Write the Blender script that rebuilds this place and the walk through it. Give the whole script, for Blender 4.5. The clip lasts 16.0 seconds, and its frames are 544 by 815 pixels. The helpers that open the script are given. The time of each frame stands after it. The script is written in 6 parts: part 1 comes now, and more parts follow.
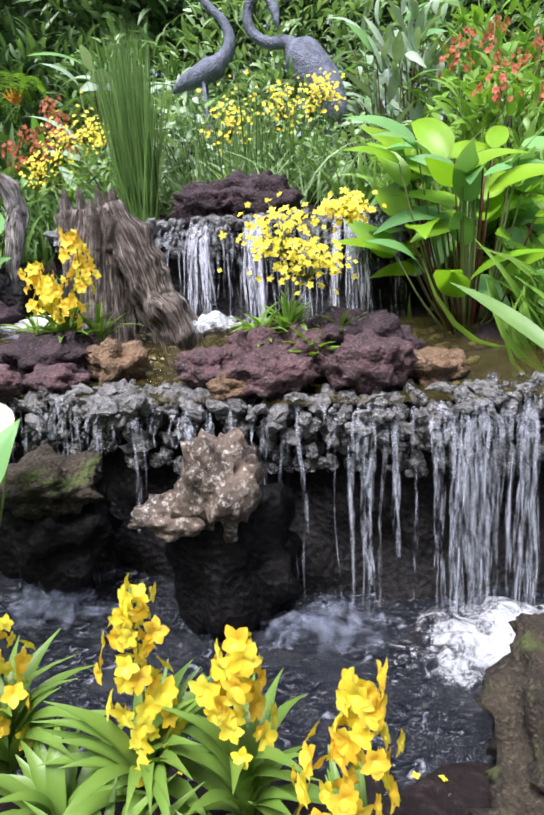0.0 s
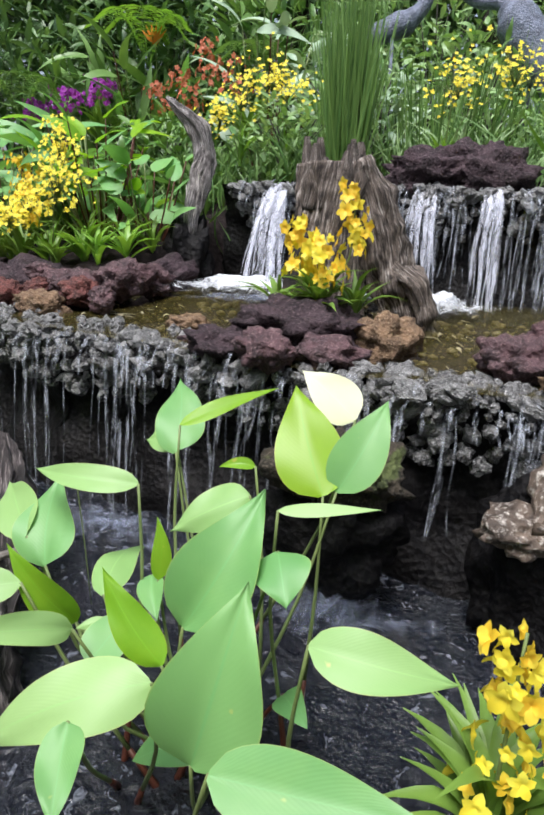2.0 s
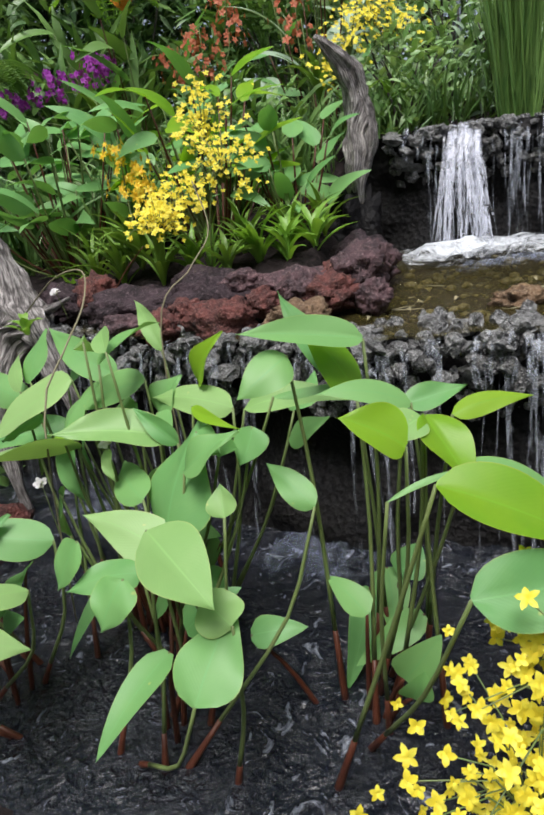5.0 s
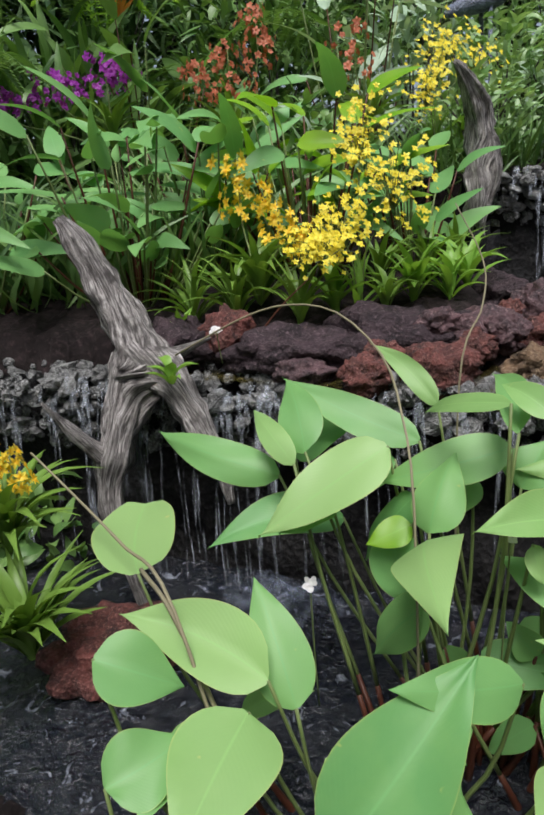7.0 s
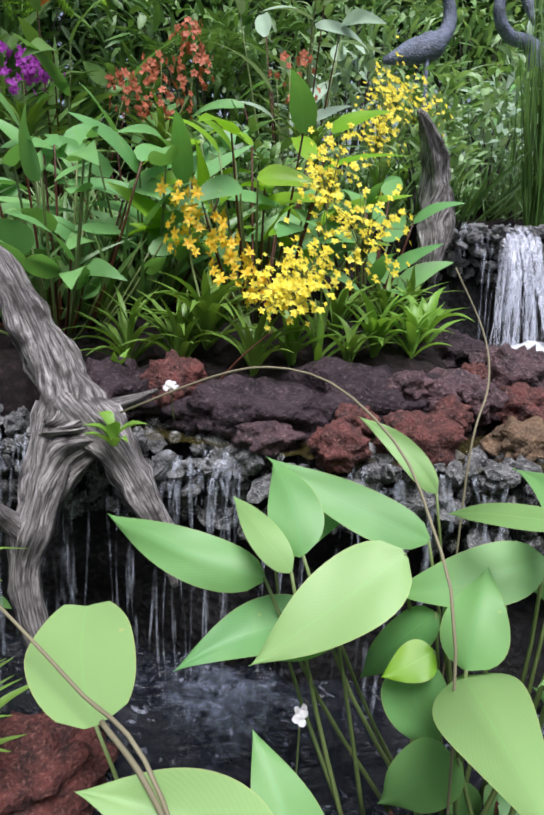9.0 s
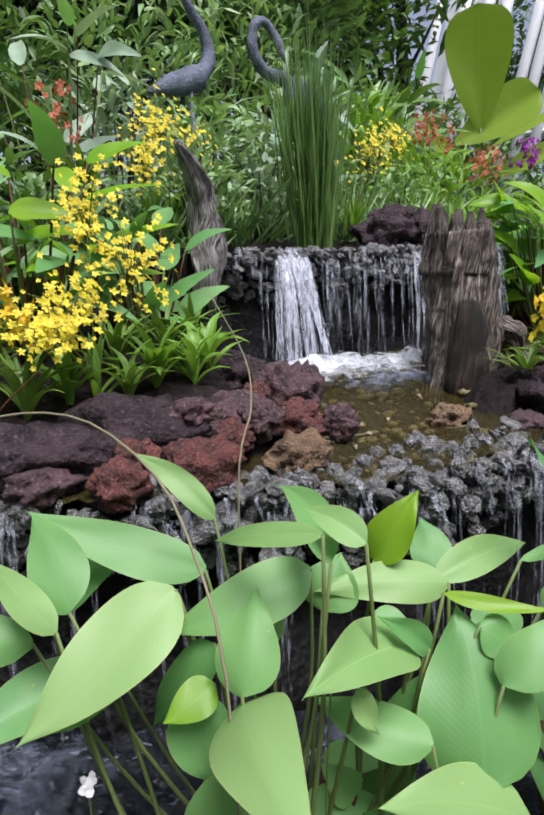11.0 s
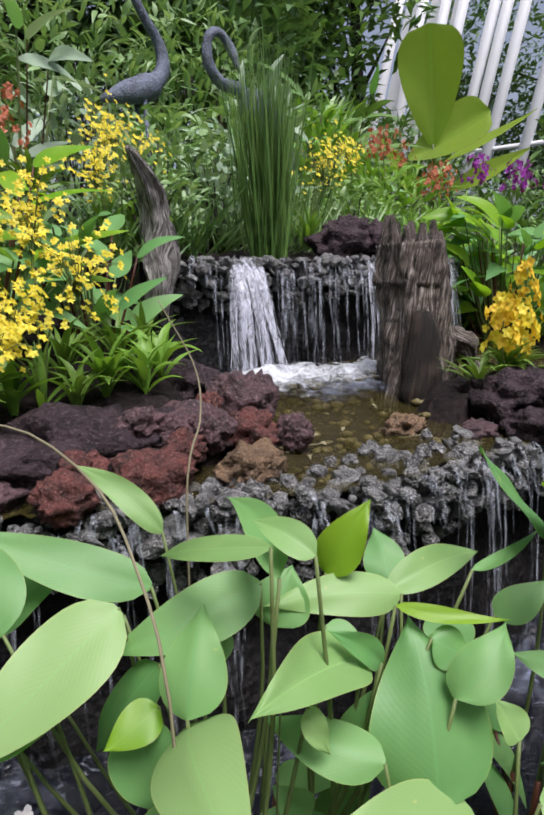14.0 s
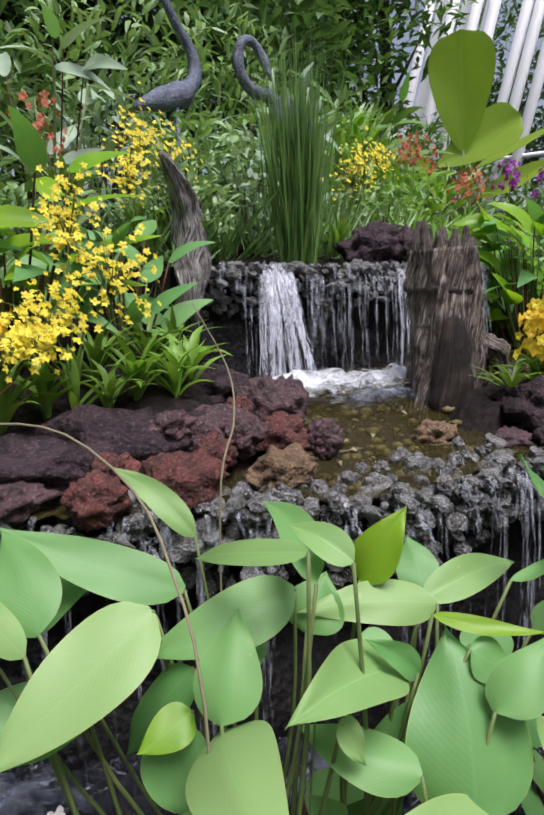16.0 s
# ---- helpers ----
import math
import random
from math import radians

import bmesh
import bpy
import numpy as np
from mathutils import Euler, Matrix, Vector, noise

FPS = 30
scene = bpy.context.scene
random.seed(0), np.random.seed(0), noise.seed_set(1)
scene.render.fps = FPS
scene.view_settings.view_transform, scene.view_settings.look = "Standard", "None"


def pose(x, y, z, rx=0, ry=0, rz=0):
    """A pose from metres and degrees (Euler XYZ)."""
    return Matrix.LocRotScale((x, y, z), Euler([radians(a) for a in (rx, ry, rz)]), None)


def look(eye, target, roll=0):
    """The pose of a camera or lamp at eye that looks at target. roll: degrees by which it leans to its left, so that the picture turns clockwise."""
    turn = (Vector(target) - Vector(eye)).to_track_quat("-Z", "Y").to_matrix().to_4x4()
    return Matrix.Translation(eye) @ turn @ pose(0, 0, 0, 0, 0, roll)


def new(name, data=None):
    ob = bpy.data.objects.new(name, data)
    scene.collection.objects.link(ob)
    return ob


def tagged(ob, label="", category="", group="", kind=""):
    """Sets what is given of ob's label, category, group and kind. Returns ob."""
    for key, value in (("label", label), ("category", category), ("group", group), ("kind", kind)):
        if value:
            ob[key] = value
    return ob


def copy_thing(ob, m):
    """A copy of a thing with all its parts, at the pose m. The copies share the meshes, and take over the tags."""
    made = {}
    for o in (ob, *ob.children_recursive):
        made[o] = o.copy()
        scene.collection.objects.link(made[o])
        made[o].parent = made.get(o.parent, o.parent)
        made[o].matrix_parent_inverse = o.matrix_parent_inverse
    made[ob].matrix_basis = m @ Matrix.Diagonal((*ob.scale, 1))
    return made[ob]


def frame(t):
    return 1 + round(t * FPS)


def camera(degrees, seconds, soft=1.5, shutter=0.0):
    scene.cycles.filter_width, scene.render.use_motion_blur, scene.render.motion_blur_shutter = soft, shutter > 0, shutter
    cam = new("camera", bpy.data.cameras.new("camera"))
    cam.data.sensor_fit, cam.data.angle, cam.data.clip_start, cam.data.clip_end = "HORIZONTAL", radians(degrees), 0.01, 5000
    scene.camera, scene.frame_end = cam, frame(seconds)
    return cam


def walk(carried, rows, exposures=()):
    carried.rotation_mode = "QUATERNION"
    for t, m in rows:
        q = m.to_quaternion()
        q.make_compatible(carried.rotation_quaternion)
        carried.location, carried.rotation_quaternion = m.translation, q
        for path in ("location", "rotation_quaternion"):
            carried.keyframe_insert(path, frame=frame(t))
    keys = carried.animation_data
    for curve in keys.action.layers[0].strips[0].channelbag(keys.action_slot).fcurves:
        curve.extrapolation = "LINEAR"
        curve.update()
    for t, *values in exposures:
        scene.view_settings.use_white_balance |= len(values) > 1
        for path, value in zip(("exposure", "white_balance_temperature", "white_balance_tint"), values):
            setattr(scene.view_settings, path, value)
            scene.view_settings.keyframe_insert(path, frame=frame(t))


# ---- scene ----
cam = camera(47.2, 16.0, 2.6)
PATH = [
    (0, (0.373, 0.6, 1.547), (0.119, 2.509, 1.006), -3.2),
    (0.5, (0.164, 0.631, 1.531), (-0.129, 2.542, 1.017), -0.6),
    (1, (-0.112, 0.744, 1.546), (-0.443, 2.646, 1.024), 0.1),
    (1.5, (-0.464, 0.768, 1.501), (-0.8, 2.651, 0.919), 1.5),
    (2, (-0.759, 0.768, 1.489), (-1.02, 2.657, 0.884), 3.0),
    (2.5, (-1.049, 0.937, 1.443), (-1.291, 2.8, 0.756), 0.9),
    (3, (-1.311, 1.054, 1.436), (-1.487, 2.943, 0.802), 4.2),
    (3.5, (-1.683, 1.07, 1.431), (-1.815, 2.971, 0.825), 0.6),
    (3.7, (-1.785, 1.11, 1.416), (-1.94, 3.02, 0.842), 0.7),
    (5.8, (-3.194, 1.72, 1.453), (-2.787, 3.552, 0.763), -8.0),
    (6, (-3.284, 1.813, 1.483), (-2.804, 3.641, 0.828), -5.7),
    (6.5, (-3.577, 1.979, 1.475), (-2.943, 3.784, 0.893), -5.1),
    (7, (-3.818, 2.133, 1.495), (-3.17, 3.933, 0.913), -3.9),
    (7.5, (-3.85, 2.331, 1.516), (-3.089, 4.099, 0.973), -5.0),
    (8, (-3.849, 2.467, 1.534), (-2.951, 4.152, 0.94), -0.9),
    (8.5, (-3.891, 2.497, 1.555), (-2.905, 4.138, 0.978), 0.2),
    (9, (-3.913, 2.506, 1.564), (-2.922, 4.161, 1.035), 1.7),
    (9.5, (-3.868, 2.484, 1.576), (-2.729, 4.056, 1.092), 1.3),
    (10, (-3.81, 2.445, 1.591), (-2.568, 3.94, 1.117), -0.6),
    (10.2, (-3.803, 2.435, 1.588), (-2.496, 3.876, 1.124), -0.6),
    (12.3, (-3.728, 2.449, 1.558), (-2.256, 3.731, 1.119), -1.4),
    (12.5, (-3.725, 2.453, 1.554), (-2.243, 3.727, 1.13), -1.2),
    (13, (-3.735, 2.439, 1.563), (-2.221, 3.68, 1.154), -0.9),
    (13.5, (-3.736, 2.442, 1.563), (-2.22, 3.682, 1.156), -1.0),
    (14, (-3.736, 2.441, 1.564), (-2.22, 3.676, 1.144), -0.8),
    (14.5, (-3.729, 2.436, 1.563), (-2.22, 3.678, 1.138), -1.0),
    (15, (-3.735, 2.444, 1.561), (-2.221, 3.683, 1.145), -0.7),
    (15.5, (-3.744, 2.471, 1.558), (-2.298, 3.794, 1.157), -1.0),
    (16, (-3.748, 2.466, 1.557), (-2.275, 3.76, 1.159), -0.5),
]
walk(cam, [(t, look(eye, aim, lean)) for t, eye, aim, lean in PATH],
     [(0, 1.04, 6150, 17), (1.5, 0.9, 6150, 15), (2.5, 0.57, 6250, 11), (3.5, 0.52, 6200, 13), (6, 0.22, 6400, 10), (7, 0.2, 6300, 11), (8, 0.44, 6000, 15), (9.5, 0.44, 6000, 15), (12.5, 0.27, 6250, 17), (16, 0.24, 6250, 17)])

# ---- world and light ----
world = bpy.data.worlds.new("world")
scene.world = world
world.use_nodes = True
wn = world.node_tree
sky = wn.nodes.new("ShaderNodeTexSky")
sky.sky_type = 'NISHITA'
sky.sun_disc = False
sky.sun_elevation = radians(62)
sky.sun_rotation = radians(200)
sky.dust_density = 4.0
grey = wn.nodes.new("ShaderNodeHueSaturation")
grey.inputs["Saturation"].default_value = 0.62
wn.links.new(sky.outputs[0], grey.inputs["Color"])
wn.links.new(grey.outputs[0], wn.nodes["Background"].inputs[0])
wn.nodes["Background"].inputs[1].default_value = 0.11
sun = new("sun", bpy.data.lights.new("sun", 'SUN'))
sun.data.energy, sun.data.angle, sun.data.color = 3.2, radians(28), (1.0, 0.97, 0.92)
sun.matrix_world = look((-1.3, -3.2, 8), (0, 0, 0))


# ---- materials ----
def nodes_of(name):
    m = bpy.data.materials.new(name)
    m.use_nodes = True
    nt = m.node_tree
    return m, nt, nt.nodes["Principled BSDF"]


def add(nt, kind, **ins):
    n = nt.nodes.new(kind)
    for k, v in ins.items():
        s = n.inputs[k.replace("_", " ")]
        if hasattr(v, "is_output"):
            nt.links.new(v, s)
        else:
            s.default_value = v
    return n


def mixc(nt, fac, a, b, mode='MIX'):
    n = nt.nodes.new("ShaderNodeMix")
    n.data_type, n.blend_type = 'RGBA', mode
    for s, v in ((n.inputs[0], fac), (n.inputs[6], a), (n.inputs[7], b)):
        if hasattr(v, "is_output"):
            nt.links.new(v, s)
        else:
            s.default_value = v if not isinstance(v, tuple) else (*v[:3], 1)
    return n.outputs[2]


def ramp(nt, fac, lo, hi):
    n = nt.nodes.new("ShaderNodeMapRange")
    nt.links.new(fac, n.inputs[0])
    n.inputs[1].default_value, n.inputs[2].default_value = lo, hi
    return n.outputs[0]


def coords(nt, scale=(1, 1, 1), kind="Object"):
    tc = nt.nodes.new("ShaderNodeTexCoord")
    mp = nt.nodes.new("ShaderNodeMapping")
    mp.inputs["Scale"].default_value = scale
    nt.links.new(tc.outputs[kind], mp.inputs[0])
    return mp.outputs[0]


def rock_mat(name, dark, mid, light, scale=9.0, rough=0.75, bump=0.6, moss=None, spec=0.5):
    m, nt, bs = nodes_of(name)
    co = coords(nt)
    big = add(nt, "ShaderNodeTexNoise", Vector=co, Scale=scale, Detail=6.0, Roughness=0.65)
    fine = add(nt, "ShaderNodeTexNoise", Vector=co, Scale=scale * 7, Detail=5.0, Roughness=0.7)
    pits = add(nt, "ShaderNodeTexVoronoi", Vector=co, Scale=scale * 5)
    c = mixc(nt, ramp(nt, big.outputs[0], 0.35, 0.62), dark, mid)
    c = mixc(nt, ramp(nt, fine.outputs[0], 0.52, 0.72), c, light)
    c = mixc(nt, ramp(nt, pits.outputs[0], 0.28, 0.0), c, dark)
    oi = nt.nodes.new("ShaderNodeObjectInfo")
    c = mixc(nt, ramp(nt, oi.outputs["Random"], -0.2, 3.5), c, dark)
    if moss:
        mo = add(nt, "ShaderNodeTexNoise", Vector=co, Scale=scale * 0.7, Detail=4.0)
        c = mixc(nt, ramp(nt, mo.outputs[0], 0.56, 0.66), c, moss)
    nt.links.new(c, bs.inputs["Base Color"])
    bs.inputs["Roughness"].default_value = rough
    bs.inputs["Specular IOR Level"].default_value = spec
    h = mixc(nt, 0.5, fine.outputs[0], pits.outputs[0])
    b = add(nt, "ShaderNodeBump", Height=h, Strength=bump, Distance=0.02)
    nt.links.new(b.outputs[0], bs.inputs["Normal"])
    return m


def wood_mat(name, dark, mid, light, scale=6.0, stretch=0.16, rough=0.85):
    m, nt, bs = nodes_of(name)
    co = coords(nt, (scale * 1.6, scale * stretch * 3, 1), "UV")
    grain = add(nt, "ShaderNodeTexNoise", Vector=co, Scale=1.0, Detail=7.0, Roughness=0.72, Distortion=0.35)
    blot = add(nt, "ShaderNodeTexNoise", Vector=coords(nt), Scale=scale, Detail=4.0)
    c = mixc(nt, ramp(nt, grain.outputs[0], 0.4, 0.56), dark, mid)
    c = mixc(nt, ramp(nt, grain.outputs[0], 0.54, 0.7), c, light)
    c = mixc(nt, ramp(nt, blot.outputs[0], 0.52, 0.72), c, dark)
    nt.links.new(c, bs.inputs["Base Color"])
    bs.inputs["Roughness"].default_value = rough
    b = add(nt, "ShaderNodeBump", Height=mixc(nt, 0.3, grain.outputs[0], blot.outputs[0]), Strength=1.0, Distance=0.025)
    nt.links.new(b.outputs[0], bs.inputs["Normal"])
    return m


def leaf_mat(name, col, vary, rough=0.42, glow=0.3, veins=0.0, edge=None, island=True):
    """Leaf: glossy skin, light shining through, each leaf of its own tone."""
    m, nt, bs = nodes_of(name)
    oi = nt.nodes.new("ShaderNodeObjectInfo")
    geo = nt.nodes.new("ShaderNodeNewGeometry")
    rnd = geo.outputs["Random Per Island"] if island else oi.outputs["Random"]
    c = mixc(nt, rnd, col, vary)
    blot = add(nt, "ShaderNodeTexNoise", Vector=coords(nt), Scale=11.0, Detail=4.0)
    c = mixc(nt, ramp(nt, blot.outputs[0], 0.45, 0.95), c, vary)
    if veins:
        uv = nt.nodes.new("ShaderNodeUVMap")
        sep = nt.nodes.new("ShaderNodeSeparateXYZ")
        nt.links.new(uv.outputs[0], sep.inputs[0])
        au = add(nt, "ShaderNodeMath")
        au.operation = 'ABSOLUTE'
        nt.links.new(sep.outputs[0], au.inputs[0])
        rib = ramp(nt, au.outputs[0], 0.05, 0.0)
        # side veins sweep forward from the midrib
        k = add(nt, "ShaderNodeMath")
        k.operation = 'MULTIPLY_ADD'
        nt.links.new(au.outputs[0], k.inputs[0])
        k.inputs[1].default_value = -0.35
        nt.links.new(sep.outputs[1], k.inputs[2])
        s = add(nt, "ShaderNodeMath")
        s.operation = 'SINE'
        k2 = add(nt, "ShaderNodeMath")
        k2.operation = 'MULTIPLY'
        nt.links.new(k.outputs[0], k2.inputs[0])
        k2.inputs[1].default_value = 150.0
        nt.links.new(k2.outputs[0], s.inputs[0])
        light = tuple(min(1, x * 1.18 + 0.01) for x in col)
        c = mixc(nt, rib, c, light)
        if edge:
            c = mixc(nt, ramp(nt, au.outputs[0], 0.965, 1.01), c, edge)
            spot = add(nt, "ShaderNodeTexNoise", Vector=coords(nt), Scale=26.0, Detail=2.0)
            c = mixc(nt, ramp(nt, spot.outputs[0], 0.74, 0.78), c, edge)
        h = mixc(nt, 0.5, s.outputs[0], blot.outputs[0])
        b = add(nt, "ShaderNodeBump", Height=h, Strength=0.04, Distance=0.003)
        nt.links.new(b.outputs[0], bs.inputs["Normal"])
    nt.links.new(c, bs.inputs["Base Color"])
    bs.inputs["Roughness"].default_value = rough
    tr = nt.nodes.new("ShaderNodeBsdfTranslucent")
    nt.links.new(mixc(nt, 1.0, c, (1.0, 1.0, 0.45), 'MULTIPLY'), tr.inputs[0])
    mx = nt.nodes.new("ShaderNodeMixShader")
    mx.inputs[0].default_value = glow
    nt.links.new(bs.outputs[0], mx.inputs[1])
    nt.links.new(tr.outputs[0], mx.inputs[2])
    nt.links.new(mx.outputs[0], nt.nodes["Material Output"].inputs[0])
    return m


def water_mat(name, tint, rip=14.0, strength=0.5, rough=0.06, alpha=0.35):
    """Shallow water: mirror-like skin over a tinted see-through body, rippled."""
    m, nt, bs = nodes_of(name)
    co = coords(nt)
    n1 = add(nt, "ShaderNodeTexNoise", Vector=co, Scale=rip, Detail=3.0, Distortion=1.2)
    n2 = add(nt, "ShaderNodeTexNoise", Vector=co, Scale=rip * 3.3, Detail=2.0, Distortion=0.8)
    b = add(nt, "ShaderNodeBump", Height=mixc(nt, 0.35, n1.outputs[0], n2.outputs[0]), Strength=strength, Distance=0.05)
    bs.inputs["Base Color"].default_value = (*tint, 1)
    bs.inputs["Roughness"].default_value = rough
    bs.inputs["IOR"].default_value = 1.33
    bs.inputs["Specular IOR Level"].default_value = 0.9
    bs.inputs["Alpha"].default_value = alpha
    nt.links.new(b.outputs[0], bs.inputs["Normal"])
    return m


def froth_glint_mat(name, tint, lo, hi, rip, stretch=(1, 1, 1)):
    """Restless pool water: dark glossy ripples broken by pale froth and painted-on sky glints."""
    m, nt, bs = nodes_of(name)
    co = coords(nt, stretch)
    n1 = add(nt, "ShaderNodeTexNoise", Vector=co, Scale=rip, Detail=5.0, Roughness=0.6, Distortion=1.5)
    n2 = add(nt, "ShaderNodeTexNoise", Vector=co, Scale=rip * 2.6, Detail=3.0, Distortion=1.0)
    c = mixc(nt, ramp(nt, n1.outputs[0], lo, hi), tint, (0.5, 0.54, 0.64))
    b = add(nt, "ShaderNodeBump", Height=mixc(nt, 0.4, n1.outputs[0], n2.outputs[0]), Strength=1.0, Distance=0.06)
    nt.links.new(c, bs.inputs["Base Color"])
    bs.inputs["Roughness"].default_value = 0.07
    bs.inputs["IOR"].default_value = 1.4
    bs.inputs["Specular IOR Level"].default_value = 1.0
    nt.links.new(b.outputs[0], bs.inputs["Normal"])
    return m


def fall_mat(name, lo, hi, col=(0.82, 0.86, 0.93), sx=38.0, sz=3.0):
    """Falling water: white threads with clear gaps between them."""
    m, nt, bs = nodes_of(name)
    co = coords(nt, (sx, sx, sz))
    n = add(nt, "ShaderNodeTexNoise", Vector=co, Scale=1.0, Detail=4.0, Roughness=0.7, Distortion=0.4)
    bs.inputs["Base Color"].default_value = (*col, 1)
    bs.inputs["Roughness"].default_value = 0.25
    bs.inputs["Subsurface Weight"].default_value = 0.0
    nt.links.new(ramp(nt, n.outputs[0], lo, hi), bs.inputs["Alpha"])
    return m


def foam_mat(name, lo, hi, col):
    m, nt, bs = nodes_of(name)
    n = add(nt, "ShaderNodeTexNoise", Vector=coords(nt), Scale=16.0, Detail=7.0, Roughness=0.75, Distortion=0.5)
    uv = nt.nodes.new("ShaderNodeUVMap")
    sep = nt.nodes.new("ShaderNodeSeparateXYZ")
    nt.links.new(uv.outputs[0], sep.inputs[0])
    k = add(nt, "ShaderNodeMath")
    k.operation = 'MULTIPLY_ADD'
    nt.links.new(sep.outputs[0], k.inputs[0])
    k.inputs[1].default_value = -0.42
    nt.links.new(n.outputs[0], k.inputs[2])
    nt.links.new(ramp(nt, k.outputs[0], lo, hi), bs.inputs["Alpha"])
    bs.inputs["Base Color"].default_value = (*col, 1)
    bs.inputs["Roughness"].default_value = 0.4
    b = add(nt, "ShaderNodeBump", Height=n.outputs[0], Strength=0.7, Distance=0.03)
    nt.links.new(b.outputs[0], bs.inputs["Normal"])
    return m


# Besides grey stone, the pale mid and light tones paint in wet glints.
M_LEDGE = rock_mat("wet_glint_ledge_rock", (0.025, 0.025, 0.027), (0.28, 0.28, 0.28), (0.75, 0.75, 0.75), 16, 0.22, 1.0)
# Near-black base and low specular deepen the shade under the ledges.
M_WALL = rock_mat("shade_black_wet_rock", (0.003, 0.003, 0.004), (0.01, 0.009, 0.009), (0.03, 0.028, 0.027), 7, 0.5, 0.8, None, 0.15)
M_RED = rock_mat("red_lava_rock", (0.035, 0.015, 0.014), (0.2, 0.06, 0.05), (0.36, 0.17, 0.14), 14, 0.85, 1.0)
M_MAROON = rock_mat("maroon_rock", (0.03, 0.018, 0.022), (0.12, 0.06, 0.068), (0.3, 0.2, 0.2), 12, 0.75, 0.9)
M_TAN = rock_mat("tan_rock", (0.06, 0.035, 0.02), (0.26, 0.16, 0.09), (0.45, 0.34, 0.22), 14, 0.8, 0.9)
M_PURPLE = rock_mat("purple_grey_rock", (0.012, 0.008, 0.01), (0.06, 0.038, 0.046), (0.17, 0.12, 0.135), 11, 0.75, 0.9, None, 0.3)
M_SOIL = rock_mat("dark_soil", (0.006, 0.004, 0.004), (0.022, 0.016, 0.016), (0.06, 0.04, 0.042), 5, 0.9, 0.9, None, 0.2)
M_PEBBLE = rock_mat("olive_pebble", (0.07, 0.055, 0.016), (0.2, 0.165, 0.055), (0.38, 0.32, 0.17), 9, 0.5, 0.6)
M_BROWNROCK = rock_mat("brown_pitted_rock", (0.022, 0.014, 0.01), (0.2, 0.15, 0.115), (0.8, 0.75, 0.68), 6, 0.6, 1.0)
# Same raised pale tones here: wet highlights put into the stone colour.
M_LEDGESTONE = rock_mat("wet_glint_ledge_stone", (0.03, 0.03, 0.03), (0.33, 0.33, 0.33), (0.78, 0.78, 0.78), 1.1, 0.28, 0.9)
M_WOOD = wood_mat("weathered_wood", (0.06, 0.052, 0.05), (0.38, 0.35, 0.34), (0.82, 0.79, 0.77), 17, 0.2)
M_STUMP = wood_mat("stump_wood", (0.018, 0.013, 0.011), (0.2, 0.16, 0.135), (0.75, 0.71, 0.67), 24, 0.1)
M_DARKWOOD = wood_mat("dark_wet_wood", (0.012, 0.009, 0.009), (0.07, 0.055, 0.055), (0.6, 0.54, 0.52), 15, 0.15, 0.5)
M_HOLLOWSHADE = wood_mat("hollow_shade_wood", (0.006, 0.005, 0.004), (0.03, 0.02, 0.014), (0.09, 0.06, 0.045), 8, 0.15)
M_BLEACH = wood_mat("bleached_wood", (0.25, 0.22, 0.2), (0.6, 0.56, 0.52), (0.82, 0.79, 0.75), 9, 0.1)
M_MOSSY = rock_mat("mossy_rotten_wood", (0.012, 0.009, 0.005), (0.06, 0.047, 0.03), (0.17, 0.135, 0.1), 13, 0.85, 1.0, (0.07, 0.09, 0.025))
M_BARK = wood_mat("tree_bark", (0.02, 0.018, 0.015), (0.08, 0.07, 0.06), (0.18, 0.16, 0.14), 5, 0.2)
M_SKYPANE, _nt, _b = nodes_of("white_sky_stand_in")
_b.inputs["Base Color"].default_value, _b.inputs["Roughness"].default_value = (0.85, 0.87, 0.88, 1), 0.3
M_BIG = leaf_mat("arrowroot_leaf", (0.145, 0.36, 0.115), (0.215, 0.435, 0.14), 0.48, 0.3, 1, (0.36, 0.48, 0.14), False)
M_BIGPALE = leaf_mat("pale_arrowroot_leaf", (0.255, 0.46, 0.15), (0.325, 0.52, 0.19), 0.48, 0.3, 1, (0.5, 0.56, 0.2), False)
M_BIGLIME = leaf_mat("lime_arrowroot_leaf", (0.2, 0.44, 0.02), (0.3, 0.52, 0.03), 0.4, 0.45, 1, (0.45, 0.5, 0.08), False)
M_CREAM = leaf_mat("cream_bract", (0.75, 0.78, 0.5), (0.8, 0.8, 0.6), 0.45, 0.3, 1, None, False)
M_STEM = leaf_mat("green_stem", (0.12, 0.2, 0.05), (0.18, 0.22, 0.08), 0.5, 0.1)
M_REDSTEM = leaf_mat("red_stem", (0.06, 0.014, 0.01), (0.1, 0.03, 0.012), 0.5, 0.1)
M_STRAW = leaf_mat("dry_stalk", (0.3, 0.26, 0.16), (0.2, 0.18, 0.11), 0.7, 0.05)
M_STRAP = leaf_mat("strap_leaf", (0.1, 0.21, 0.03), (0.2, 0.33, 0.06), 0.42, 0.25)
M_REED = leaf_mat("reed", (0.062, 0.155, 0.03), (0.17, 0.3, 0.07), 0.5, 0.2)
